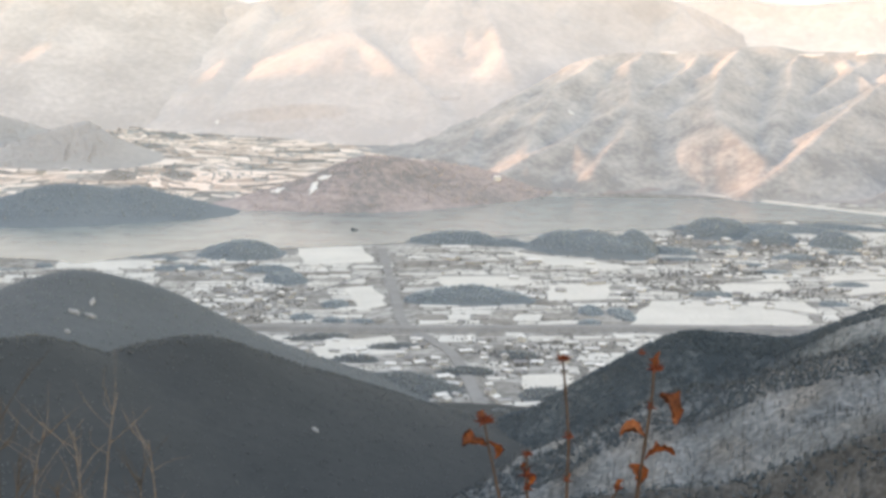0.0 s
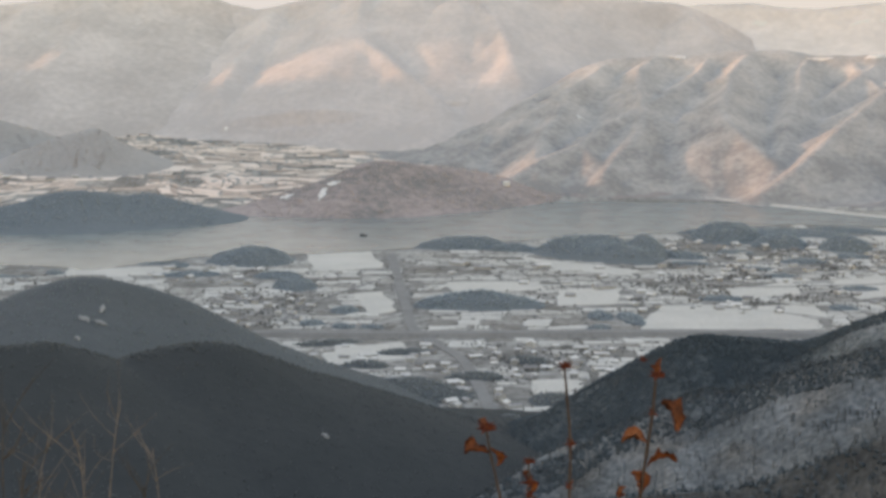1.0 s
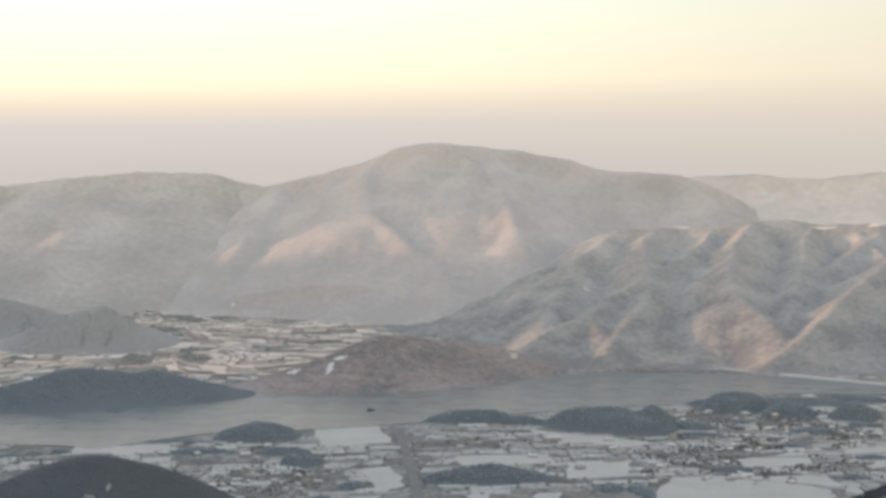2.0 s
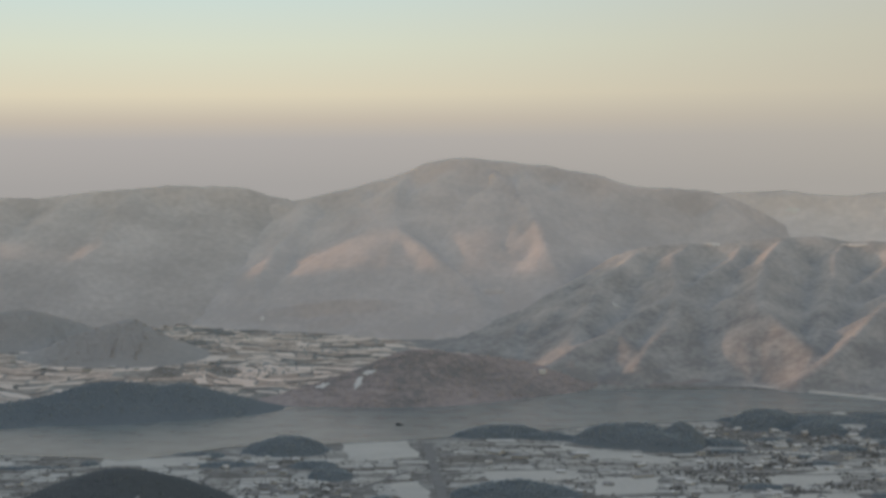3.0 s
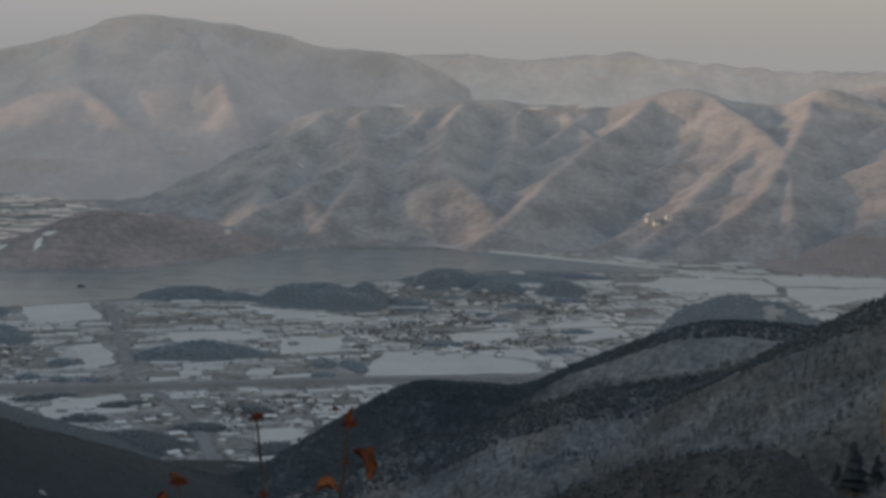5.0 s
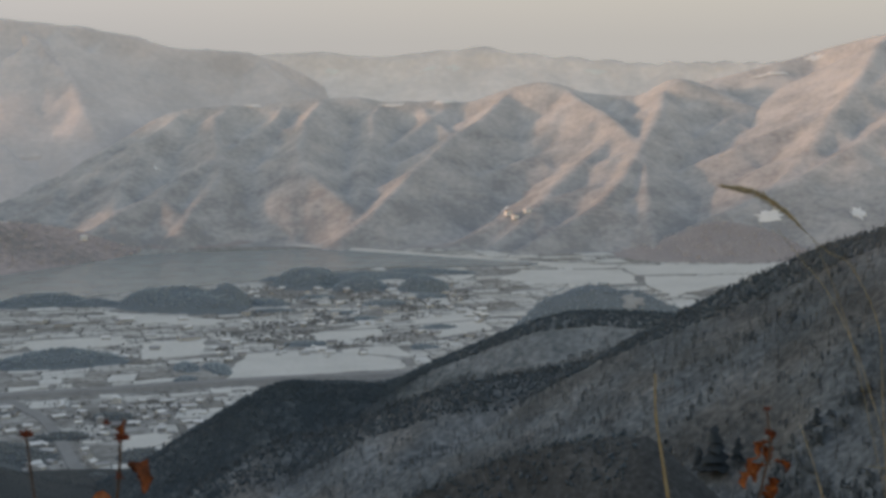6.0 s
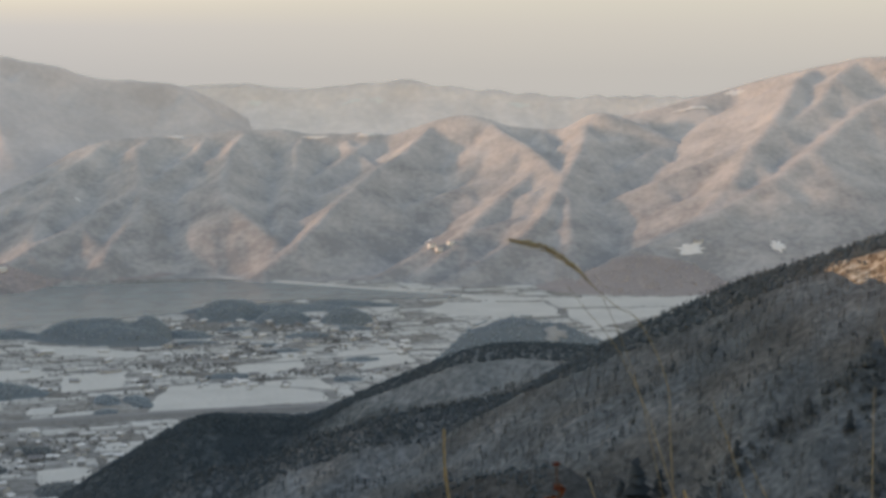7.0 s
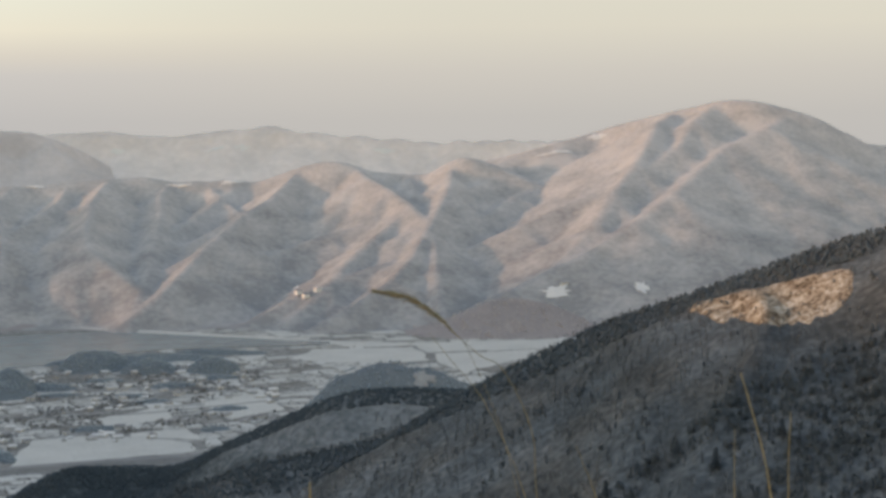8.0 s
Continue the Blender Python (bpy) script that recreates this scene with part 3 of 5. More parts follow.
HILL["shade_range"].mesh("mountain", SNOW_FOREST, 22, "unseen wooded range added to shade the valley", "mountain")


# ---- plants and trees as repeated geometry ----
rng = np.random.default_rng(7)


def fast_mesh(name, verts, tris, material, parent=None, smooth=False):
    me = bpy.data.meshes.new(name)
    n, m = len(verts), len(tris)
    me.vertices.add(n)
    me.vertices.foreach_set("co", np.ascontiguousarray(verts, np.float32).ravel())
    me.loops.add(m * 3)
    me.loops.foreach_set("vertex_index", np.ascontiguousarray(tris, np.int32).ravel())
    me.polygons.add(m)
    me.polygons.foreach_set("loop_start", np.arange(0, m * 3, 3, dtype=np.int32))
    me.polygons.foreach_set("loop_total", np.full(m, 3, np.int32))
    me.update(calc_edges=True)
    if smooth:
        me.polygons.foreach_set("use_smooth", [True] * m)
    me.materials.append(material)
    ob = new(name, me)
    ob.parent = parent
    return ob


def spike(verts, tris, base, tip, w):
    """A thin three-sided tapering twig."""
    b, t = np.array(base, float), np.array(tip, float)
    d = t - b
    d = d / np.linalg.norm(d)
    s = np.cross(d, (0.3, 0.9, 0.2))
    s = s / np.linalg.norm(s)
    c = np.cross(d, s)
    k = len(verts)
    for a in (0, 2.09, 4.19):
        verts.append(b + (s * math.cos(a) + c * math.sin(a)) * w)
    verts.append(t)
    tris += [(k, k + 1, k + 3), (k + 1, k + 2, k + 3), (k + 2, k, k + 3)]


def bare_tree(seed):
    """Trunk, limbs and twigs of a leafless tree, one unit high."""
    g = np.random.default_rng(seed)
    v, f = [], []
    spike(v, f, (0, 0, -0.05), (g.normal() * 0.03, g.normal() * 0.03, 0.95), 0.06)
    for k in range(6):
        z = g.uniform(0.28, 0.8)
        a, ln = g.uniform(0, 6.28), g.uniform(0.12, 0.22) * (1.15 - z * 0.6)
        tip = (math.cos(a) * ln, math.sin(a) * ln, z + ln * g.uniform(0.7, 1.4))
        spike(v, f, (0, 0, z), tip, 0.045)
        for j in range(1):
            b2, ln2 = a + g.uniform(-1.2, 1.2), ln * 0.5
            st = [tip[i] * 0.55 + (0, 0, z)[i] * 0.45 for i in range(3)]
            spike(v, f, st, (st[0] + math.cos(b2) * ln2, st[1] + math.sin(b2) * ln2, st[2] + ln2 * 1.1), 0.03)
    return np.array(v), np.array(f)


def pine_tree(seed, slim=1.0):
    """Tapered trunk and ragged tiers of boughs, one unit high."""
    g = np.random.default_rng(seed)
    v, f = [], []
    spike(v, f, (0, 0, -0.05), (0, 0, 0.9), 0.03)
    for k in range(5):
        z = 0.22 + k * 0.16
        r = (0.30 - 0.045 * k) * slim
        i0 = len(v)
        v.append(np.array((g.normal() * 0.02, g.normal() * 0.02, min(1.0, z + 0.26))))
        for j in range(7):
            a = j / 7 * 6.283 + g.uniform(-0.25, 0.25)
            rr_ = r * g.uniform(0.6, 1.25)
            v.append(np.array((math.cos(a) * rr_, math.sin(a) * rr_, z + g.uniform(-0.07, 0.05))))
        f += [(i0, i0 + 1 + j, i0 + 1 + (j + 1) % 7) for j in range(7)]
    return np.array(v), np.array(f)


def clump_tree(seed):
    """Trunk and a loose crown of angular leaf clumps, one unit high."""
    g = np.random.default_rng(seed)
    v, f = [], []
    spike(v, f, (0, 0, -0.05), (0, 0, 0.7), 0.03)
    for k in range(8):
        a, r = g.uniform(0, 6.28), g.uniform(0.0, 0.26)
        c = np.array((math.cos(a) * r, math.sin(a) * r, g.uniform(0.4, 0.86)))
        s, i0 = g.uniform(0.1, 0.19), len(v)
        for d in ((1, 0, 0), (-1, 0, 0), (0, 1, 0), (0, -1, 0), (0, 0, 1), (0, 0, -1)):
            v.append(c + np.array(d) * s * g.uniform(0.6, 1.3) + g.normal(size=3) * s * 0.2)
        f += [(i0 + p, i0 + q, i0 + w) for p, q, w in ((0, 2, 4), (2, 1, 4), (1, 3, 4), (3, 0, 4), (2, 0, 5), (1, 2, 5), (3, 1, 5), (0, 3, 5))]
    return np.array(v), np.array(f)


def tuft_tree(seed):
    """A far tree: a ragged crown of two leaning clumps over a short trunk, one unit high."""
    g = np.random.default_rng(seed)
    v, f = [], []
    spike(v, f, (0, 0, -0.1), (0, 0, 0.5), 0.05)
    for c, s in ((np.array((g.normal() * 0.06, g.normal() * 0.06, 0.42)), 0.36), (np.array((g.normal() * 0.1, g.normal() * 0.1, 0.7)), 0.26)):
        i0 = len(v)
        for d in ((1, 0, 0), (-1, 0, 0), (0, 1, 0), (0, -1, 0), (0, 0, 1), (0, 0, -1)):
            v.append(c + np.array(d) * s * g.uniform(0.7, 1.3) + g.normal(size=3) * s * 0.18)
        f += [(i0 + p, i0 + q, i0 + w) for p, q, w in ((0, 2, 4), (2, 1, 4), (1, 3, 4), (3, 0, 4), (2, 0, 5), (1, 2, 5), (3, 1, 5), (0, 3, 5))]
    return np.array(v), np.array(f)


TUFTS = [tuft_tree(k) for k in range(7)]
BARES = [bare_tree(k) for k in range(5)]
PINES = [pine_tree(k, 0.9) for k in range(5)]
CLUMPS = [clump_tree(k) for k in range(5)]


def scatter(name, kinds, pts, size, material, label="", category="", parent=None):
    """Many trees as one object; pts: rows of x, y, z; size: least and most height."""
    vs, fs, n0 = [], [], 0
    pts = np.asarray(pts, float)
    pick = rng.integers(0, len(kinds), len(pts))
    for k, (tv, tf) in enumerate(kinds):
        p = pts[pick == k]
        if not len(p):
            continue
        a, s = rng.uniform(0, 6.283, len(p)), rng.uniform(size[0], size[1], len(p))
        w = s * rng.uniform(0.8, 1.3, len(p))
        ca, sa_ = np.cos(a), np.sin(a)
        x = (tv[None, :, 0] * ca[:, None] - tv[None, :, 1] * sa_[:, None]) * w[:, None] + p[:, None, 0]
        y = (tv[None, :, 0] * sa_[:, None] + tv[None, :, 1] * ca[:, None]) * w[:, None] + p[:, None, 1]
        z = tv[None, :, 2] * s[:, None] + p[:, None, 2]
        vs.append(np.stack([x, y, z], -1).reshape(-1, 3))
        fs.append((tf[None] + (np.arange(len(p)) * len(tv))[:, None, None]).reshape(-1, 3) + n0)
        n0 += len(p) * len(tv)
    ob = fast_mesh(name, np.concatenate(vs), np.concatenate(fs), material, parent)
    if label:
        tagged(ob, label, category, kind="stuff")
    else:
        tagged(ob, kind="stuff")
    return ob


def forest(key, n, dmin, dmax, seed=1, side=1, patch=0.0):
    """Points on a hill: dmin to dmax metres from the crest, on the side towards the lookout (1), beyond (-1) or both (0)."""
    g = np.random.default_rng(seed)
    line = HILL[key].line
    seg = g.integers(0, len(line) - 1, n * 3)
    t = g.uniform(0, 1, n * 3)
    base = line[seg] + (line[seg + 1] - line[seg]) * t[:, None]
    d = line[seg + 1] - line[seg]
    ln = np.hypot(d[:, 0], d[:, 1])
    nx_, ny_ = d[:, 1] / ln, -d[:, 0] / ln
    flip = np.where(nx_ * base[:, 0] + ny_ * base[:, 1] > 0, -1, 1)
    off = g.uniform(dmin, dmax, n * 3) * (side if side else np.where(g.uniform(size=n * 3) < 0.5, 1, -1))
    x, y = base[:, 0] + nx_ * flip * off, base[:, 1] + ny_ * flip * off
    z = HILL[key].height(x, y)
    ok = z > 0.5
    if patch:
        ok &= fbm(x / 70, y / 70, seed + 3) > patch
    # even the number per metre of crest
    ok &= g.uniform(size=n * 3) < ln / ln.max()
    return np.stack([x, y, z - 0.2], 1)[ok][:n]


def woods(key, x0, y0, x1, y1, n, seed, low=2.0, patch=0.0):
    """Points spread evenly over a hill within a stretch of the plan."""
    g = np.random.default_rng(seed)
    x, y = g.uniform(x0, x1, n * 2), g.uniform(y0, y1, n * 2)
    z = HILL[key].height(x, y)
    ok = z > low
    if patch:
        ok &= fbm(x / 70, y / 70, seed + 3) > patch
    return np.stack([x, y, z - 0.2], 1)[ok][:n]


slope = woods("right_front", -160, 480, 700, 1130, 20000, 1)
# under the ridge line most trees are left out for the painted sun patch
terrace = (slope[:, 0] > 325) & (slope[:, 2] > 292) & (rng.uniform(size=len(slope)) < 0.9)
scatter("bare_forest", BARES, slope[~terrace], (3, 6.5), BARE, "leafless winter forest on the snowy slope", "forest")
scatter("crest_trees", CLUMPS + PINES, forest("right_front", 1000, -4, 7, 22, 1), (1.8, 4.2), PINE, "dark pines along the crest of the snowy slope", "trees")
scatter("ridge_trees", TUFTS + BARES[:2], forest("right_front", 10000, -2, 34, 2, 1), (1.4, 3.0), RIDGE_WOOD, "dark trees along the ridge line", "trees")
scatter("pine_wood", PINES + CLUMPS, forest("right_front", 1500, 30, 420, 3, 1, 0.58), (2.5, 5.5), PINE, "scattered dark pines on the snowy slope", "trees")
scatter("bare_forest", BARES, forest("right_spur", 3600, 2, 200, 4, 0), (3.5, 7), BARE, "leafless winter forest on the near spur", "forest")
scatter("ridge_trees", TUFTS + BARES[:2], forest("right_spur", 1200, 0, 22, 5, 0), (1.5, 3), RIDGE_WOOD, "dark trees along the near spur", "trees")
scatter("bare_forest", BARES, forest("right_back", 3400, 8, 200, 6), (2.5, 5.5), BARE, "leafless forest on the snowy flank", "forest")
scatter("ridge_trees", TUFTS + BARES[:2], forest("right_back", 7000, -4, 20, 7, 1), (1.4, 3.0), RIDGE_WOOD, "dark trees along the wooded ridge", "trees")
scatter("pine_wood", PINES + CLUMPS, woods("right_front", 170, 420, 460, 740, 4200, 18, 110, 0.42), (2.5, 5.5), PINE, "dark pine thicket low on the snowy slope", "trees")


def pine(az, el, high, seed, hill):
    """One tall dark pine: trunk and ragged crown."""
    a = radians(az)
    r = np.arange(450, 1100, 2.0)
    z = HILL[hill].height(r * math.sin(a), r * math.cos(a))
    k = int(np.argmax(z > EYE + r * math.tan(radians(el))))
    base = new("pine_tree")
    base.location = (r[k] * math.sin(a), r[k] * math.cos(a), z[k] - 0.3)
    v, f = pine_tree(seed, 0.95)
    fast_mesh("trunk", v[:4] * high, f[:3], BARE, base)
    fast_mesh("crown", v[4:] * high, f[3:] - 4, DARK_PINE, base)
    return tagged(base, "tall dark pine on the snowy slope", "tree", "lone pines on the slope")


for k, (az, el, high) in enumerate(((15.5, -14.7, 27), (15.0, -14.6, 15), (16.3, -14.2, 14), (21.3, -11.5, 9), (22.6, -11.9, 11), (18.9, -12.8, 9), (24.8, -10.8, 10), (26.2, -10.2, 9))):
    pine(az, el, high, 30 + k, "right_front")
west = woods("right_back", -160, 1180, 140, 1520, 13000, 8)
scatter("pine_wood", TUFTS, west[west[:, 0] < 75 + 110 * fbm(west[:, 0] / 60, west[:, 1] / 60, 77)], (1.2, 2.5), RIDGE_WOOD, "dense dark wood on the shaded ridge", "trees")
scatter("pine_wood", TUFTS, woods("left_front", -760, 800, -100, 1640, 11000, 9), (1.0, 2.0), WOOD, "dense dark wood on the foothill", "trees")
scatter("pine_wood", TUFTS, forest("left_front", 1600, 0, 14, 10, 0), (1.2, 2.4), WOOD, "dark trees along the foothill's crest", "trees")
scatter("pine_wood", TUFTS, woods("left_back", -1000, 1280, -200, 1660, 8500, 11), (1.1, 2.2), MID_PINE, "dense dark wood on the rounded hill", "trees")
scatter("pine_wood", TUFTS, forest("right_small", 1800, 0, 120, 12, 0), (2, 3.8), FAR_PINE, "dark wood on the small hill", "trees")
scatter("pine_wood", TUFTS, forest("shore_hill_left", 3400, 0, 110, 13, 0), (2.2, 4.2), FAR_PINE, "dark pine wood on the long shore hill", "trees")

scatter("oak_wood", TUFTS, forest("shore_hill", 2600, 0, 170, 14, 0), (2.2, 4.2), OAK, "brown leafless oak wood on the shore hill", "trees")
scatter("oak_wood", TUFTS, forest("plain_hill_far", 1100, 0, 110, 27, 0), (2, 4), HAZED_OAK, "grey leafless oak wood on the two-topped hill", "trees")
scatter("oak_wood", TUFTS, forest("plain_hill", 1300, 0, 120, 15, 0), (2, 4), HAZED_OAK, "brown leafless oak wood on the low hill", "trees")

for key_, n_, k_ in (("flood_hill", 700, 16), ("shore_foot", 500, 17)):
    scatter("oak_wood", CLUMPS, forest(key_, n_, 0, 140, k_, 0), (3, 6), OAK, "reddish leafless brush on the low hill", "trees")

# bright warm mesh laid high on the slope, painting the patch where the sun comes over the range
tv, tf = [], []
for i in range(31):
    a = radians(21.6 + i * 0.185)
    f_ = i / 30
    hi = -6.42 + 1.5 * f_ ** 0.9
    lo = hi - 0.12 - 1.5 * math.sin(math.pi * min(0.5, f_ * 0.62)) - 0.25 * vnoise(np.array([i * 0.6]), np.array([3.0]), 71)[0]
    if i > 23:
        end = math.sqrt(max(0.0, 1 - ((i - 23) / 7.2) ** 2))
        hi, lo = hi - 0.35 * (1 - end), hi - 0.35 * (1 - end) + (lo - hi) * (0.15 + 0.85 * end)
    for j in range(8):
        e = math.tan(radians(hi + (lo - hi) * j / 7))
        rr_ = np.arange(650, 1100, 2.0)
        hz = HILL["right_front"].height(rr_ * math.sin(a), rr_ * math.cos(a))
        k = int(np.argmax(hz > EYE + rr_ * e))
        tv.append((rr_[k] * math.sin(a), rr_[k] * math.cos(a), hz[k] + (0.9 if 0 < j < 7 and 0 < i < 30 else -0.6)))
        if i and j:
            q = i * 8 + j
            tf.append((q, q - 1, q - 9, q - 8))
tagged(mesh_ob("terrace", tv, tf, SUN_PATCH), "patch painted bright as low sunlight high on the snowy slope", "clearing", kind="structure")
few = slope[terrace][::2]
scatter("brush", BARES + CLUMPS, few + np.array((0, 0, 0.6)), (1.5, 4.0), BARE, "dry brush scattered over the painted sun patch", "brush")

# ---- roads ----
def strip(name, pts, width, z, label, high=0.0):
    """A road with sides that go down to the ground; high: height of its bank."""
    line = smooth_line([(x, y, 0) for x, y in pts], 8)
    v, f = [], []
    for i, p in enumerate(line):
        d = line[min(i + 1, len(line) - 1)] - line[max(i - 1, 0)]
        d /= np.linalg.norm(d)
        n = np.array((d[1], -d[0], 0))
        for off, zz in ((-width / 2 - high * 1.5, 0), (-width / 2, z + high), (width / 2, z + high), (width / 2 + high * 1.5, 0)):
            v.append(p + n * off + np.array((0, 0, zz)))
        if i:
            k = i * 4
            f += [(k - 4 + j, k - 3 + j, k + 1 + j, k + j) for j in range(3)]
    return tagged(mesh_ob(name, v, f, ROAD, smooth=False), label, "road", kind="structure")


MAIN_ROAD = [(-436, 2560), (-430, 2529), (-400, 2390), (-373, 2259), (-340, 2110), (-310, 1975), (-262, 1880), (-229, 1809), (-195, 1678), (-173, 1586), (-142, 1495), (-120, 1440)]
HIGHWAY = [(-900, 1840), (-700, 1880), (-525, 1912), (-313, 1936), (-160, 1960), (-16, 1984), (150, 1995), (400, 2000)]
strip("road", MAIN_ROAD, 13, 0.9, "straight grey road through the valley fields")
strip("road", HIGHWAY, 16, 1.0, "grey highway on a low bank across the valley", 4.0)
strip("road", [(-480, 2000), (-470, 2120), (-440, 2230), (-420, 2300)], 6, 0.8, "narrow lane between snowy fields")
strip("road", [(-430, 2300), (-250, 2330), (-60, 2350), (120, 2330), (420, 2420)], 6, 0.8, "narrow lane between snowy fields")

# ---- groves: wooded mounds in the plain ----
# centre, half sizes, turn (degrees), height, tree height, trees
GROVES = [(-335, 2645, 72, 34, 8, 15, 9, 260), (-118, 2578, 112, 50, -24, 28, 10, 560), (-52, 2585, 44, 42, -20, 27, 10, 190), (8, 2590, 40, 22, -25, 8, 9, 110), (-250, 2622, 44, 16, -6, 9, 8, 100), (-250, 2142, 88, 34, 8, 16, 10, 380),
          (-635, 2462, 68, 52, 5, 18, 9, 320), (-520, 2250, 30, 36, 20, 10, 9, 120), (-560, 2330, 34, 26, 0, 6, 8, 90), (-438, 1990, 15, 13, 0, 4, 9, 40), (-415, 2080, 18, 22, 0, 5, 9, 60), (-396, 1978, 14, 10, 0, 3, 9, 36),
          (-362, 1980, 15, 8, 0, 2, 8, 30), (82, 2790, 60, 58, 0, 26, 10, 330), (163, 2725, 46, 36, 0, 17, 10, 190), (185, 2860, 105, 34, -10, 7, 8, 260), (300, 2905, 80, 24, -24, 5, 7, 170), (266, 2700, 44, 44, 0, 20, 10, 190), (36, 2850, 34, 14, 0, 6, 8, 60),
          (-52, 2070, 13, 40, 20, 4, 10, 70), (-92, 2085, 16, 30, 10, 4, 10, 60), (-88, 2010, 14, 12, 0, 3, 9, 30), (-158, 1812, 24, 14, 0, 5, 9, 60), (-330, 1770, 26, 16, 0, 4, 9, 60), (-262, 1655, 62, 40, -20, 10, 9, 320),
          (-395, 1880, 42, 12, 20, 3, 8, 70), (-1300, 2290, 74, 28, 0, 14, 9, 220), (-1010, 2262, 110, 9, 10, 2, 8, 160), (-885, 2310, 14, 10, 0, 4, 9, 30), (-1130, 2290, 16, 12, 0, 4, 9, 30),
          (-760, 2420, 36, 8, 20, 2, 7, 40), (-728, 2400, 16, 18, 0, 4, 9, 40), (-690, 2330, 44, 22, 10, 3, 8, 90), (120, 2480, 26, 12, 0, 3, 8, 40), (215, 2180, 20, 14, 0, 3, 8, 40), (250, 2330, 26, 18, 0, 3, 8, 50), (20, 2520, 30, 12, 0, 3, 8, 50),
          (-120, 1640, 20, 26, 0, 4, 9, 60), (-205, 1730, 30, 16, 10, 4, 9, 80), (-150, 1545, 16, 26, 20, 4, 9, 60), (-300, 1840, 34, 14, 10, 4, 8, 70), (60, 2230, 30, 16, 0, 3, 8, 60), (190, 2560, 34, 18, 5, 4, 8, 80), (90, 2640, 30, 14, 0, 3, 8, 60), (260, 2620, 34, 16, 0, 4, 8, 70), (150, 2420, 24, 12, 0, 3, 8, 50)]


def grove(cx, cy, rx, ry, turn, high, tall, n):
    g = np.random.default_rng(int(cx * 7 + cy * 3) % 9973)
    ca, sa_ = math.cos(radians(turn)), math.sin(radians(turn))

    def top(u, w):
        d = np.hypot(u, w) * (0.9 + 0.25 * vnoise(u * 1.5 + cx, w * 1.5 + cy, 3))
        return high * np.clip(1 - d * d, 0, None) ** 0.7 * (0.75 + 0.5 * vnoise(u * 2 + cx, w * 2, 4))

    gu, gw = np.meshgrid(np.linspace(-1.1, 1.1, 17), np.linspace(-1.1, 1.1, 13))
    z = top(gu, gw)
    x, y = gu * rx * ca - gw * ry * sa_, gu * rx * sa_ + gw * ry * ca
    # mounds and trees further off take the hazier colours
    ob = mesh_ob("grove", np.stack([x.ravel(), y.ravel(), z.ravel() + 0.1], 1).tolist(),
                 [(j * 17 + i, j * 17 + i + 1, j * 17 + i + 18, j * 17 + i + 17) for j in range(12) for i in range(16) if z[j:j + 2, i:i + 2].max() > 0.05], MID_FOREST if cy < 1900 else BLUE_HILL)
    ob.location = (cx, cy, 0)
    n *= 2
    r, a = np.sqrt(g.uniform(0, 1, n)) * 0.97, g.uniform(0, 6.283, n)
    u, w = r * np.cos(a), r * np.sin(a)
    pts = np.stack([u * rx * ca - w * ry * sa_, u * rx * sa_ + w * ry * ca, top(u, w) - 0.3], 1)
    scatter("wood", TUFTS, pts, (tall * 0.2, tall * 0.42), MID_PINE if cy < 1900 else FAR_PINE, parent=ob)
    return tagged(ob, "dark wooded knoll among snowy fields" if high > 9 else "small dark clump of trees in the fields", "grove", "valley groves")


for row in GROVES:
    grove(*row)

# ---- houses ----
def house_meshes(w, d, h, roof):
    """Walls with gables, and a roof slab that overhangs them."""
    wall = bmesh.new()
    pts = [(-w, -d, -1), (w, -d, -1), (w, d, -1), (-w, d, -1), (-w, -d, h), (w, -d, h), (w, d, h), (-w, d, h), (-w, 0, h + roof), (w, 0, h + roof)]
    vs = [wall.verts.new(p) for p in pts]
    for f in ((0, 1, 5, 4), (2, 3, 7, 6), (1, 2, 6, 9, 5), (3, 0, 4, 8, 7)):
        wall.faces.new([vs[i] for i in f])
    rf = bmesh.new()
    o, t = 0.6, 0.35
    e = roof * (1 + o / d) 
    rows_ = []
    for x in (-w - o, w + o):
        rows_.append([rf.verts.new(p) for p in ((x, -d - o, h + roof - e), (x, 0, h + roof), (x, d + o, h + roof - e), (x, d + o, h + roof - e + t), (x, 0, h + roof + t), (x, -d - o, h + roof - e + t))])
    a, b = rows_
    for i in range(6):
        rf.faces.new((a[i], a[(i + 1) % 6], b[(i + 1) % 6], b[i]))
    rf.faces.new(a)
    rf.faces.new(b[::-1])
    out = []
    for nm, m, mat in (("wall", wall, WALL if h < 9 else WHITE_WALL), ("roof", rf, ROOF)):
        bmesh.ops.recalc_face_normals(m, faces=m.faces[:])
        me = bpy.data.meshes.new(nm)
        m.to_mesh(me)
        m.free()
        me.materials.append(mat)
        out.append(me)
    return out


HOUSE_KINDS = [house_meshes(5, 3.6, 3.0, 1.7), house_meshes(6.5, 4.2, 3.2, 2.0), house_meshes(9, 4.5, 3.6, 1.6), house_meshes(4.5, 4, 5.8, 1.8), house_meshes(14, 6.5, 4.5, 1.8), house_meshes(9, 7, 10, 1.5)]
HOUSE_LABELS = ["small village house with a snow-covered gable roof", "village house with a snow-covered gable roof", "long low farmhouse with a snowy roof",
                "two-storey village house with a snowy roof", "long farm shed with a wide snowy roof", "tall pale building on the far lake shore"]
HOUSES = []


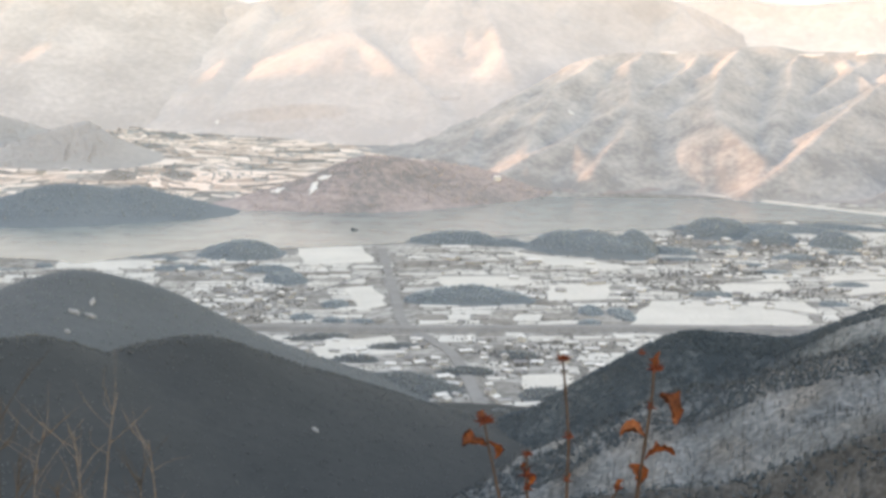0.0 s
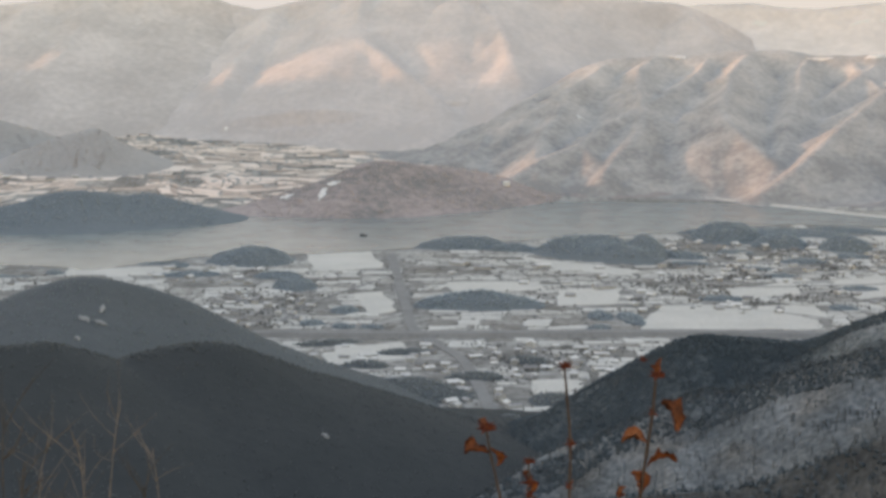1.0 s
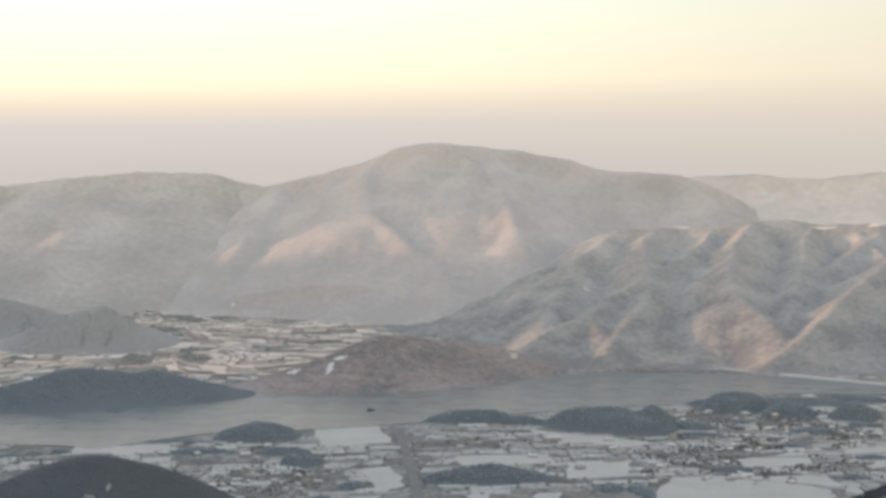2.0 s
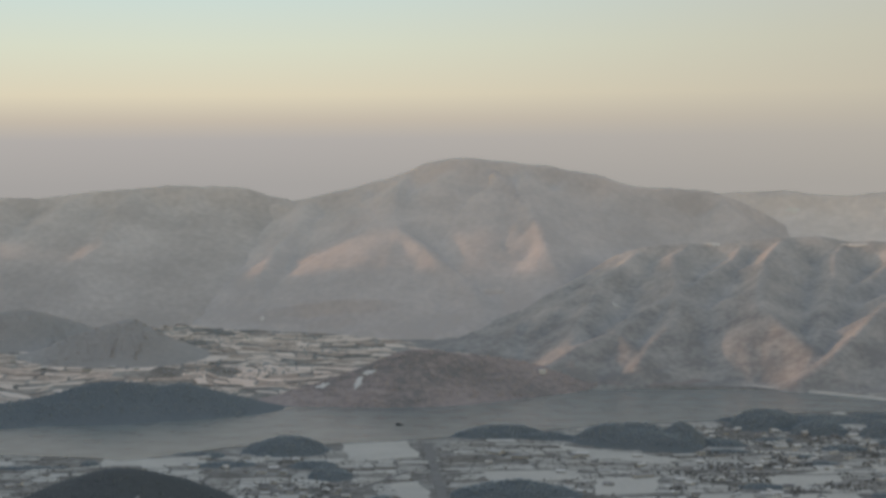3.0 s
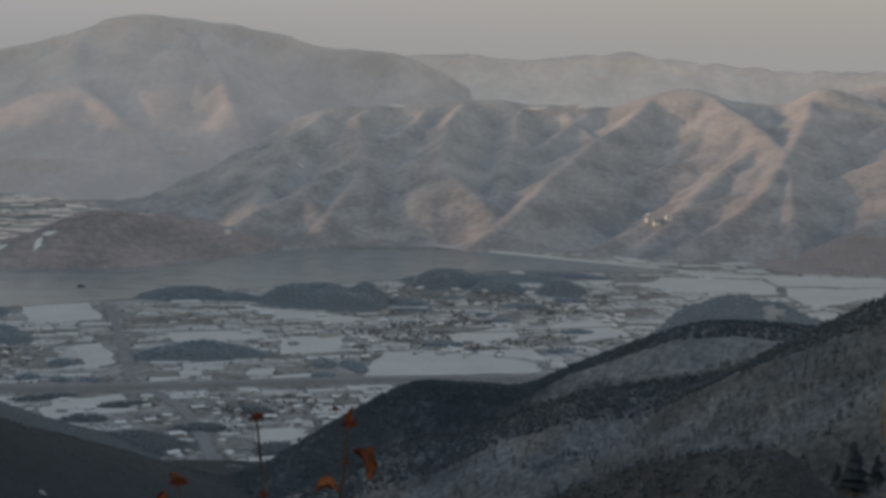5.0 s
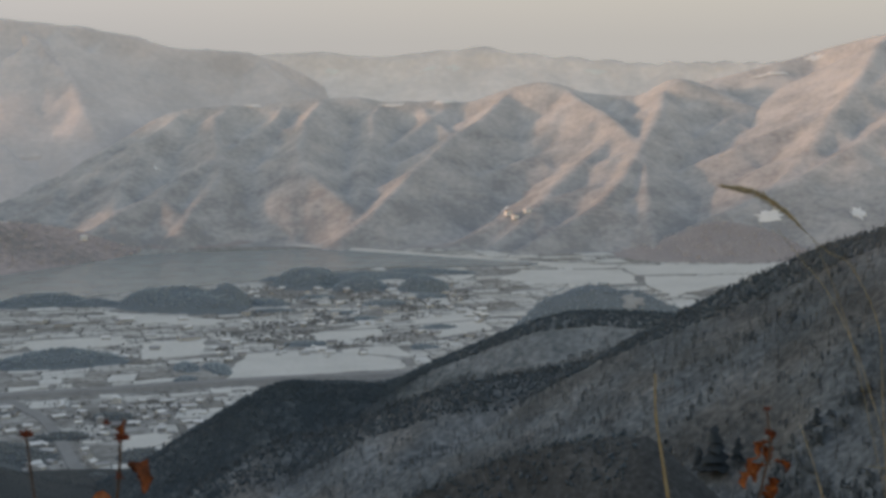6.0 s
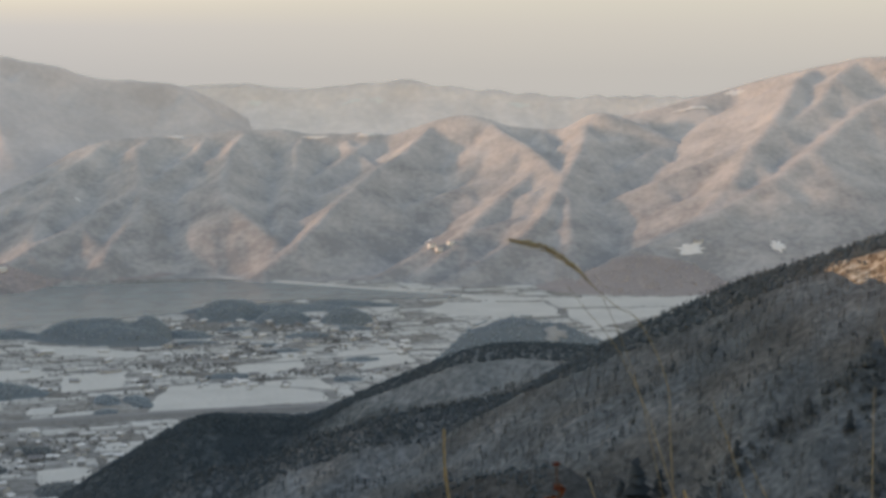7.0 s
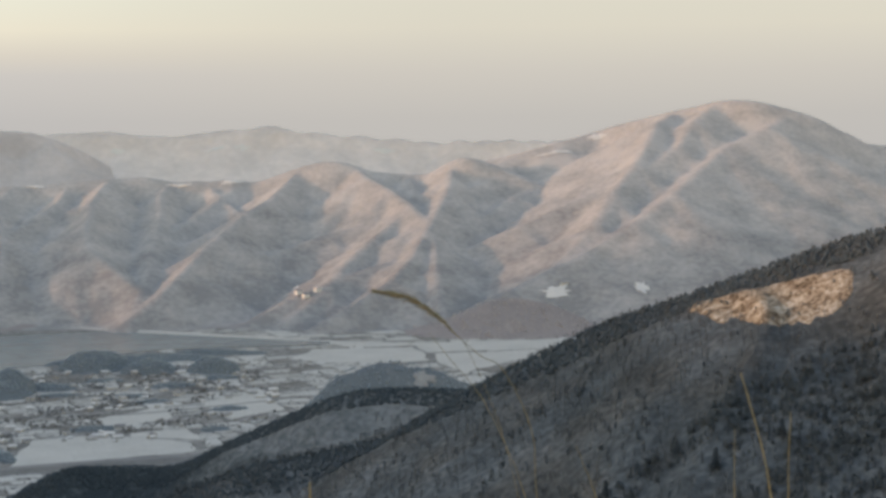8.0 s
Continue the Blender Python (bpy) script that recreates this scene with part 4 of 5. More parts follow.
def house(x, y, z, turn, kind):
    base = new("house")
    base.location, base.rotation_euler = (x, y, z), (0, 0, radians(turn))
    k = random.Random(int(x * 13 + y * 7)).uniform(0.55, 1.05)
    base.scale = (k, k * 1.1, k) if kind != 5 else (0.7, 0.7, 0.8)
    for me in HOUSE_KINDS[kind]:
        new(me.name.split(".")[0], me).parent = base
    HOUSES.append((x, y))
    return tagged(base, HOUSE_LABELS[kind], "house", "valley houses")


def near_road(x, y, margin):
    for line in (MAIN_ROAD, HIGHWAY):
        for (xa, ya), (xb, yb) in zip(line[:-1], line[1:]):
            t = max(0, min(1, ((x - xa) * (xb - xa) + (y - ya) * (yb - ya)) / ((xb - xa) ** 2 + (yb - ya) ** 2)))
            if math.hypot(x - xa - t * (xb - xa), y - ya - t * (yb - ya)) < margin:
                return True
    return False


def in_grove(x, y, grow=1.0):
    for cx, cy, rx, ry, turn, *_ in GROVES:
        ca, sa_ = math.cos(radians(turn)), math.sin(radians(turn))
        u, w = ((x - cx) * ca + (y - cy) * sa_) / rx, (-(x - cx) * sa_ + (y - cy) * ca) / ry
        if u * u + w * w < grow:
            return True
    return False


NEAR_HILLS = [HILL[k] for k in ("left_front", "left_back", "right_front", "right_back", "right_small", "shore_hill", "shore_hill_left")]


GX, GY = np.meshgrid(np.arange(-1700, 1500, 10.0), np.arange(1350, 3400, 10.0))
GH = np.max([h.height(GX, GY) for h in NEAR_HILLS], 0)


def on_hill(x, y):
    i, j = int((x + 1700) / 10), int((y - 1350) / 10)
    return not (0 <= i < GH.shape[1] - 1 and 0 <= j < GH.shape[0] - 1) or GH[j:j + 2, i:i + 2].max() > 0.3


LAKE_GRID = inside(shore, GX, GY)


def in_lake(x, y):
    i, j = int((x + 1700) / 10 + 0.5), int((y - 1350) / 10 + 0.5)
    return 0 <= i < GH.shape[1] and 0 <= j < GH.shape[0] and bool(LAKE_GRID[j, i])


def village(x0, y0, x1, y1, n, turn, seed, kinds=(0, 0, 1, 1, 2, 3), along=0.0):
    g = random.Random(seed)
    placed = tries = 0
    while placed < n and tries < n * 25:
        tries += 1
        y = g.uniform(y0, y1)
        x = g.uniform(x0, x1) + along * (y - y0)
        if near_road(x, y, 15) or in_grove(x, y) or on_hill(x, y) or any(abs(x - a) + abs(y - b) < 17 for a, b in HOUSES) or in_lake(x, y):
            continue
        house(x, y, 0, turn + g.choice((0, 0, 90, 25, -30)) + g.uniform(-22, 22), g.choice(kinds))
        placed += 1


village(-155, 1490, -100, 1700, 44, 62, 1, along=-0.42)
village(-210, 1500, -165, 1690, 26, 62, 2, along=-0.30)
village(-290, 1720, -60, 1900, 56, 12, 3)
village(-60, 2120, 300, 2300, 30, 10, 4)
village(-20, 2360, 330, 2760, 92, 15, 5)
village(-610, 1960, -460, 2200, 40, 10, 6)
village(-760, 2260, -560, 2400, 18, 10, 7)
village(-440, 1780, -320, 1870, 10, 12, 8)
village(-320, 2170, -20, 2480, 14, 10, 9, kinds=(4, 2, 1))
village(-1250, 2050, -700, 2220, 22, 8, 10)

# ---- snowy fields, each parcel a slab with its own edge ----
def bend(x, y):
    """The plots follow old streams and lanes, so their grid is warped."""
    p = Vector((x / 260.0 + 40, y / 260.0 + 40, 0))
    d = noise.noise_vector(p) * 26 + noise.noise_vector(p * 2.3) * 14 + noise.noise_vector(p * 7.0) * 7
    return (x + d.x, y + d.y)


def parcel_mesh(poly, high=0.5):
    n = len(poly)
    c = (sum(p[0] for p in poly) / n, sum(p[1] for p in poly) / n)
    v = [(x - c[0], y - c[1], high) for x, y in poly] + [(c[0] + (x - c[0]) * 1.01 - c[0], c[1] + (y - c[1]) * 1.01 - c[1], -0.2) for x, y in poly]
    f = [tuple(range(n))] + [(i, n + i, n + (i + 1) % n, (i + 1) % n) for i in range(n)]
    return c, v, f


BIG_FIELDS = [[(-42, 2007), (172, 2042), (176, 2100), (120, 2150), (60, 2185), (-19, 2168)], [(-399, 1842), (-315, 1903), (-281, 1815), (-374, 1771)], [(-566, 2538), (-470, 2580), (-425, 2420), (-520, 2390)],
              [(-319, 2315), (-189, 2345), (-177, 2268), (-292, 2228)], [(-158, 2271), (-71, 2300), (-74, 2177), (-146, 2154)], [(-242, 2560), (-151, 2510), (-45, 2445), (-78, 2401), (-180, 2461)],
              [(-884, 2362), (-744, 2392), (-705, 2320), (-865, 2302)], [(-145, 1723), (-87, 1740), (-104, 1679), (-134, 1666)], [(104, 2186), (176, 2196), (190, 2110), (110, 2160)],
              [(-427, 2207), (-390, 2222), (-352, 2090), (-375, 2052)], [(67, 2305), (166, 2382), (167, 2288), (87, 2215)], [(215, 2398), (316, 2484), (321, 2307), (240, 2253)],
              [(194, 3222), (412, 3069), (500, 3010), (633, 2925), (640, 2890), (540, 2900), (420, 3040), (250, 3140)], [(640, 2925), (920, 2897), (870, 2790), (640, 2800)], [(460, 2900), (630, 2870), (620, 2700), (480, 2720), (400, 2790)],
              [(650, 2780), (860, 2770), (771, 2672), (642, 2560), (630, 2680)]]
near_parcels, far_parcels = [], []
fg = random.Random(11)
FT = radians(9)


def split(u0, v0, u1, v1, big):
    w, h = u1 - u0, v1 - v0
    if w * h < big * fg.uniform(0.5, 1.8) and w < 260 and h < 90:
        m = fg.choice((1.2, 1.5, 2.0, 3.5))
        q = [(u0 + m, v0 + m), (u1 - m, v0 + m), (u1 - m, v1 - m), (u0 + m, v1 - m)]
        if w < 8 or h < 8 or fg.random() < 0.12:
            return
        q = [(a + fg.uniform(-1, 1) * 2.5, b + fg.uniform(-1, 1) * 2.5) for a, b in q]
        poly = []
        for (a, b), (c, d) in zip(q, q[1:] + q[:1]):
            n = min(5, 1 + int(math.hypot(c - a, d - b) / 22))
            poly += [(a + (c - a) * k / n, b + (d - b) * k / n) for k in range(n)]
        yield [bend(a * math.cos(FT) - b * math.sin(FT), a * math.sin(FT) + b * math.cos(FT)) for a, b in poly]
        return
    k = fg.uniform(0.35, 0.65)
    if w > h * fg.uniform(1.3, 2.8):
        yield from split(u0, v0, u0 + w * k, v1, big)
        yield from split(u0 + w * k, v0, u1, v1, big)
    else:
        yield from split(u0, v0, u1, v0 + h * k, big)
        yield from split(u0, v0 + h * k, u1, v1, big)


for poly in split(-1100, 1450, 1500, 3150, 1500):
    cx, cy = sum(p[0] for p in poly) / len(poly), sum(p[1] for p in poly) / len(poly)
    if abs(math.degrees(math.atan2(cx, cy))) > 33 or near_road(cx, cy, 22) or in_grove(cx, cy, 1.15) or on_hill(cx, cy):
        continue
    if any(in_lake(*p) for p in poly) or any(inside(b, np.array([cx]), np.array([cy]))[0] for b in BIG_FIELDS):
        continue
    crowd = sum(1 for a, b in HOUSES if abs(a - cx) < 30 and abs(b - cy) < 30)
    if crowd > 2 and fg.random() < 0.6:
        continue
    (near_parcels if len(near_parcels) < 280 and -560 < cx < 330 and cy < 2330 else far_parcels).append(poly)
for poly in BIG_FIELDS:
    fine_ = []
    for (a, b), (c, d) in zip(poly, poly[1:] + poly[:1]):
        n = max(1, int(math.hypot(c - a, d - b) / 14))
        fine_ += [(a + (c - a) * k / n, b + (d - b) * k / n) for k in range(n)]
    poly = []
    for x, y in fine_:
        w = noise.noise_vector(Vector((x / 38.0, y / 38.0, 9.0))) * 9 + noise.noise_vector(Vector((x / 13.0, y / 13.0, 2.0))) * 4
        poly.append((x + w.x, y + w.y))
    c, v, f = parcel_mesh(poly, 0.55)
    ob = mesh_ob("field", v, f, SNOW, ground, smooth=False)
    ob.location = (*c, 0)
for poly in near_parcels:
    c, v, f = parcel_mesh(poly)
    ob = mesh_ob("field", v, f, FIELD, ground, smooth=False)
    ob.location = (*c, 0)


def joined(name, polys, high, parent, material=FIELDS):
    V, F = [], []
    for poly in polys:
        c, v, f = parcel_mesh(poly, high)
        k = len(V)
        V += [(x + c[0], y + c[1], z) for x, y, z in v]
        F += [tuple(i + k for i in q) for q in f]
    V = np.array(V)
    V[:, 2] += plain(V[:, 0], V[:, 1])
    return tagged(mesh_ob(name, V, F, material, parent, smooth=False), kind="stuff")


joined("fields", far_parcels, 0.5, ground)
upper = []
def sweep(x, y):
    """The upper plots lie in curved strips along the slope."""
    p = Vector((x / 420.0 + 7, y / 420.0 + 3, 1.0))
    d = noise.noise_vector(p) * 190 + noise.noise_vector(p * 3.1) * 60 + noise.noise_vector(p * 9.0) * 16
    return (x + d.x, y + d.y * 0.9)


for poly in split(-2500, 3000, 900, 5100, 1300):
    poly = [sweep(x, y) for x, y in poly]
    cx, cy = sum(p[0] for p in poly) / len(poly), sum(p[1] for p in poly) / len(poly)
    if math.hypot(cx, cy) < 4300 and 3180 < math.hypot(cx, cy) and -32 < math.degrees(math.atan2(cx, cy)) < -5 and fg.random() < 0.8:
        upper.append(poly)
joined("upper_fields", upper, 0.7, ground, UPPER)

# pale sand along the far shore
bl_ = smooth_line([(470, 3010, 0), (400, 3064, 0), (179, 3233, 0), (21, 3324, 0), (-197, 3284, 0), (-382, 3266, 0), (-470, 3134, 0)], 6)[:, :2]
bo = np.array([p * (1 + (16 + 8 * math.sin(k * 1.3)) / np.linalg.norm(p)) for k, p in enumerate(bl_)])
nb = len(bl_)
beach = mesh_ob("beach", [(x, y, 0.3) for x, y in bl_] + [(x, y, 1.6 + 0.085 * 16) for x, y in bo], [(k, k + 1, nb + k + 1, nb + k) for k in range(nb - 1)], SNOW)
tagged(beach, "narrow pale beach under the hazy range", "beach", kind="structure")

# hedges and lone trees in the plain
hx, hy = [], []
for poly in near_parcels + far_parcels:
    n = len(poly)
    for k in range(n):
        (xa, ya), (xb, yb) = poly[k], poly[(k + 1) % n]
        if fg.random() < 0.5:
            continue
        m = int(math.hypot(xb - xa, yb - ya) / 3.2)
        t = rng.uniform(0, 1, m)
        hx += list(xa + (xb - xa) * t + rng.normal(0, 1.2, m))
        hy += list(ya + (yb - ya) * t + rng.normal(0, 1.2, m))
ex, ey = rng.uniform(-1200, 900, 9000), rng.uniform(1480, 3000, 9000)
ek = fbm(ex / 75, ey / 34, 31) > 0.6
hx, hy = np.concatenate([hx, ex[ek]]), np.concatenate([hy, ey[ek]])
keep = ~inside(shore, hx, hy) & (np.abs(np.degrees(np.arctan2(hx, hy))) < 31) & (hy < 3050)
for b in BIG_FIELDS:
    keep &= ~inside(b, hx, hy)
keep &= np.max([h.height(hx, hy) for h in NEAR_HILLS], 0) < 0.5
hp = np.stack([hx, hy, np.zeros_like(hx)], 1)[keep]
hp = hp[rng.permutation(len(hp))[:14000]]
scatter("hedge_trees", TUFTS, hp, (1.2, 3.2), HEDGE, "leafless hedges and lone trees between fields", "trees")
vx, vy = [], []
for x0, y0, x1, y1, n in ((-20, 2350, 330, 2770, 2600), (-60, 2180, 310, 2340, 1100), (-290, 1715, -50, 1900, 650), (-615, 1955, -455, 2210, 420), (-150, 1480, -90, 1700, 200), (-320, 2170, -20, 2480, 300)):
    vx.append(rng.uniform(x0, x1, n))
    vy.append(rng.uniform(y0, y1, n))
vx, vy = np.concatenate(vx), np.concatenate(vy)
keep = (fbm(vx / 55, vy / 38, 51) > 0.5) & (np.max([h.height(vx, vy) for h in NEAR_HILLS], 0) < 0.5)
for b in BIG_FIELDS:
    keep &= ~inside(b, vx, vy)
scatter("village_trees", TUFTS + BARES[:2], np.stack([vx, vy, np.zeros_like(vx)], 1)[keep], (2, 5), HEDGE, "leafless garden trees among the village houses", "trees")
rp = []
for (xa, ya), (xb, yb) in zip(MAIN_ROAD[:-1], MAIN_ROAD[1:]):
    n = int(math.hypot(xb - xa, yb - ya) / 26)
    for k in range(n):
        t = (k + fg.random()) / n
        for sgn in (-1, 1):
            rp.append((xa + (xb - xa) * t + sgn * 12, ya + (yb - ya) * t, 0))
scatter("roadside_trees", CLUMPS, rp, (2, 4.5), HEDGE, "leafless trees lining the straight road", "trees")
ux, uy = rng.uniform(-2200, -200, 9000), rng.uniform(3200, 4300, 9000)
uk = (fbm(ux / 120, uy / 70, 41) > 0.58) & (np.hypot(ux, uy) > 3200)
scatter("hedge_trees", TUFTS, np.stack([ux, uy, plain(ux, uy)], 1)[uk], (2.5, 6), FAR_PINE, "bare trees between the far snowy fields", "trees")

# ---- snowy clearings and buildings on the far slopes ----
SLOPES = [HILL[k] for k in ("shore_range", "right_peak", "peak", "peak_spur", "left_range", "horizon_range", "shore_hill", "plain_hill", "plain_hill_far", "left_back", "left_front", "right_small", "flood_hill", "shore_foot")]


def slope_z(x, y, hills=SLOPES):
    return np.maximum(np.max([h.height(x, y) for h in hills], 0), plain(x, y))


def meet(az, el):
    """Where a line of sight from the lookout meets the slopes."""
    r = np.arange(1000, 4920, 5.0)
    x, y = r * math.sin(radians(az)), r * math.cos(radians(az))
    hit = np.nonzero(slope_z(x, y) > EYE + r * math.tan(radians(el)))[0]
    k = hit[0] if len(hit) else len(r) - 1
    return float(x[k]), float(y[k])


def clearing(az, el, wide, deep, seed, label="snow-filled clearing on the wooded slope"):
    x0, y0 = meet(az, el)
    g = np.random.default_rng(seed)
    n, rings = 18, 4
    w = 0.4 + 0.85 * g.uniform(size=n)
    px_, py_ = [x0], [y0]
    for k in range(1, rings + 1):
        for j in range(n):
            a = j / n * 6.283
            px_.append(x0 + math.cos(a) * wide * w[j] * k / rings)
            py_.append(y0 + math.sin(a) * deep * w[j] * k / rings)
    X, Y = np.array(px_), np.array(py_)
    Z = slope_z(X, Y) + (3.0 if y0 > 2500 else 2.4)
    Z[1 + (rings - 1) * n:] -= 1.8
    f = [(0, 1 + j, 1 + (j + 1) % n) for j in range(n)]
    for k in range(rings - 1):
        f += [(1 + k * n + j, 1 + (k + 1) * n + j, 1 + (k + 1) * n + (j + 1) % n, 1 + k * n + (j + 1) % n) for j in range(n)]
    return tagged(mesh_ob("clearing", np.stack([X, Y, Z], 1), f, WHITE_SNOW if y0 > 2500 else THIN_SNOW), label, "clearing", "slope clearings")


for k, (az, el, w, d) in enumerate([(-0.02, -2.15, 20, 12), (6.35, -2.1, 30, 10), (18.6, -0.75, 26, 14), (17.24, -6.0, 34, 18), (20.1, -5.8, 12, 22), (8.4, -5.7, 7, 20), (9.16, -5.83, 12, 10),
                                     (5.79, -1.0, 26, 10), (6.64, -1.0, 28, 12), (11.4, -1.15, 36, 10), (2.63, -1.1, 20, 8), (17.3, -1.25, 50, 8), (4.6, -2.2, 30, 8),
                                     (-13.2, -6.85, 12, 14), (-12.0, -6.75, 8, 24), (-11.6, -6.4, 12, 10), (-15.2, -4.55, 7, 7), (-3.3, -4.2, 9, 7),
                                     (12.7, -8.95, 16, 8), (-19.45, -10.5, 2.2, 6), (-20.05, -10.85, 7, 3), (-19.5, -11.0, 6, 2), (-20.3, -11.4, 4, 2), (-12.0, -14.9, 3, 2)]):
    clearing(az, el, w, d, k)
for az, el, kind in ((-5.75, -6.5, 5), (8.5, -5.95, 5), (8.75, -6.05, 5), (9.16, -5.85, 5), (17.5, -5.7, 2), (-25.5, -5.6, 4), (-21.0, -6.1, 2), (-20.2, -6.05, 2), (-19.4, -6.1, 2), (-22.4, -6.0, 1), (-23.4, -5.75, 2)):
    x, y = meet(az, el)
    house(x, y, float(slope_z(np.array([x]), np.array([y]))[0]) + 1.0, 20, kind)

# a small boat on the reservoir
boat = new("boat")
boat.location = (-515, 2743, 0.6)
hull = [(-6, 0, 0), (-5, -1.6, 0), (4, -1.6, 0), (7, 0, 0.3), (4, 1.6, 0), (-5, 1.6, 0), (-6, 0, 1.4), (-5, -2.1, 1.4), (4, -2.1, 1.5), (8.5, 0, 2.0), (4, 2.1, 1.5), (-5, 2.1, 1.4)]
mesh_ob("hull", hull, [(5, 4, 3, 2, 1, 0), (6, 7, 8, 9, 10, 11)] + [(i, (i + 1) % 6, 6 + (i + 1) % 6, 6 + i) for i in range(6)], PINE, boat, smooth=False)
cab = [(x, y, z) for z, s in ((1.3, 1.0), (3.6, 0.85)) for x, y in ((-3.5 * s, -1.4 * s), (1.5 * s, -1.4 * s), (1.5 * s, 1.4 * s), (-3.5 * s, 1.4 * s))]
mesh_ob("cabin", cab, [(4, 5, 6, 7)] + [(i, (i + 1) % 4, 4 + (i + 1) % 4, 4 + i) for i in range(4)], PINE, boat, smooth=False)
tagged(boat, "small dark work boat on the reservoir", "boat")


# ---- the lookout itself: a small knoll with dry winter plants ----
DRY = land("dry_grass_ground", [(0.3, (0.10, 0.08, 0.055)), (0.6, (0.22, 0.18, 0.12)), (0.75, (0.5, 0.5, 0.5))], 1.5, 0.15, 0.95, 0.6)
STEM = land("dry_red_stem", [(0.3, (0.04, 0.035, 0.035)), (0.7, (0.085, 0.069, 0.066))], 0.05, 0.006, 0.7, 0.4)
LEAF = land("withered_orange_leaf", [(0.3, (0.06, 0.024, 0.014)), (0.5, (0.16, 0.056, 0.024)), (0.7, (0.29, 0.125, 0.055))], 0.02, 0.004, 0.6, 0.4, per="object", spread=0.12)
BUD = land("dark_dry_bud", [(0.3, (0.05, 0.018, 0.013)), (0.7, (0.16, 0.05, 0.03))], 0.01, 0.003, 0.8, 0.4)
STRAW = land("straw_grass", [(0.3, (0.17, 0.157, 0.10)), (0.7, (0.32, 0.295, 0.20))], 0.05, 0.008, 0.7, 0.2, per="object", spread=0.12)
PLUME = land("grass_plume", [(0.3, (0.235, 0.226, 0.166)), (0.7, (0.427, 0.418, 0.333))], 0.02, 0.004, 0.8, 0.2, per="island")
PALE_TWIG = land("pale_bare_twig", [(0.3, (0.12, 0.115, 0.115)), (0.7, (0.24, 0.225, 0.22))], 0.05, 0.006, 0.85, 0.3)
TWIG = land("dark_bare_twig", [(0.3, (0.04, 0.04, 0.041)), (0.7, (0.10, 0.098, 0.098))], 0.05, 0.006, 0.85, 0.3)

kr = np.concatenate([[0.25], np.linspace(0.8, 32, 40)])
ka = np.radians(np.arange(0, 360, 10))
kv = [(0, 0, 398.4)]
for r in kr:
    for a in ka:
        x, y = r * math.sin(a), r * math.cos(a)
        bumpz = 0.10 * (fbm(np.array([x / 1.2 + 50]), np.array([y / 1.2 + 50]), 61)[0] - 0.5)
        kv.append((x, y, 398.4 - 0.021 * r * r + bumpz))
kn = len(ka)
kf = [(0, 1 + (j + 1) % kn, 1 + j) for j in range(kn)] + [(1 + k * kn + j, 1 + k * kn + (j + 1) % kn, 1 + (k + 1) * kn + (j + 1) % kn, 1 + (k + 1) * kn + j) for k in range(len(kr) - 1) for j in range(kn)]
knoll = tagged(mesh_ob("knoll", kv, kf, DRY), "trampled grassy knoll at the lookout", "ground", kind="structure")


def knoll_z(x, y):
    r2 = x * x + y * y
    return 398.4 - 0.021 * r2 + 0.10 * (fbm(np.array([x / 1.2 + 50]), np.array([y / 1.2 + 50]), 61)[0] - 0.5)


def near(az, el, d, dx=0.008, dz=0.002):
    a = radians(az)
    return Vector((d * math.sin(a) + dx, d * math.cos(a), EYE + dz + d * math.tan(radians(el))))


def tube(name, pts, r0, r1, material, parent, sides=6, label=""):
    """A tapering stem along points."""
    line = smooth_line([tuple(p) for p in pts], 5)
    v, f = [], []
    n = len(line)
    for i, p in enumerate(line):
        d = Vector(line[min(i + 1, n - 1)] - line[max(i - 1, 0)]).normalized()
        s = d.cross(Vector((0.2, 0.95, 0.1))).normalized()
        c = d.cross(s)
        r = r0 + (r1 - r0) * i / (n - 1)
        r *= 1 + (0.35 if i % 5 == 0 and 0 < i < n - 1 else 0)
        for k in range(sides):
            a = k / sides * math.tau
            v.append(Vector(p) + (s * math.cos(a) + c * math.sin(a)) * r)
        if i:
            f += [((i - 1) * sides + k, (i - 1) * sides + (k + 1) % sides, i * sides + (k + 1) % sides, i * sides + k) for k in range(sides)]
    f += [tuple(range(sides))[::-1], tuple((n - 1) * sides + k for k in range(sides))]
    ob = mesh_ob(name, v, f, material, parent)
    return tagged(ob, label) if label else ob


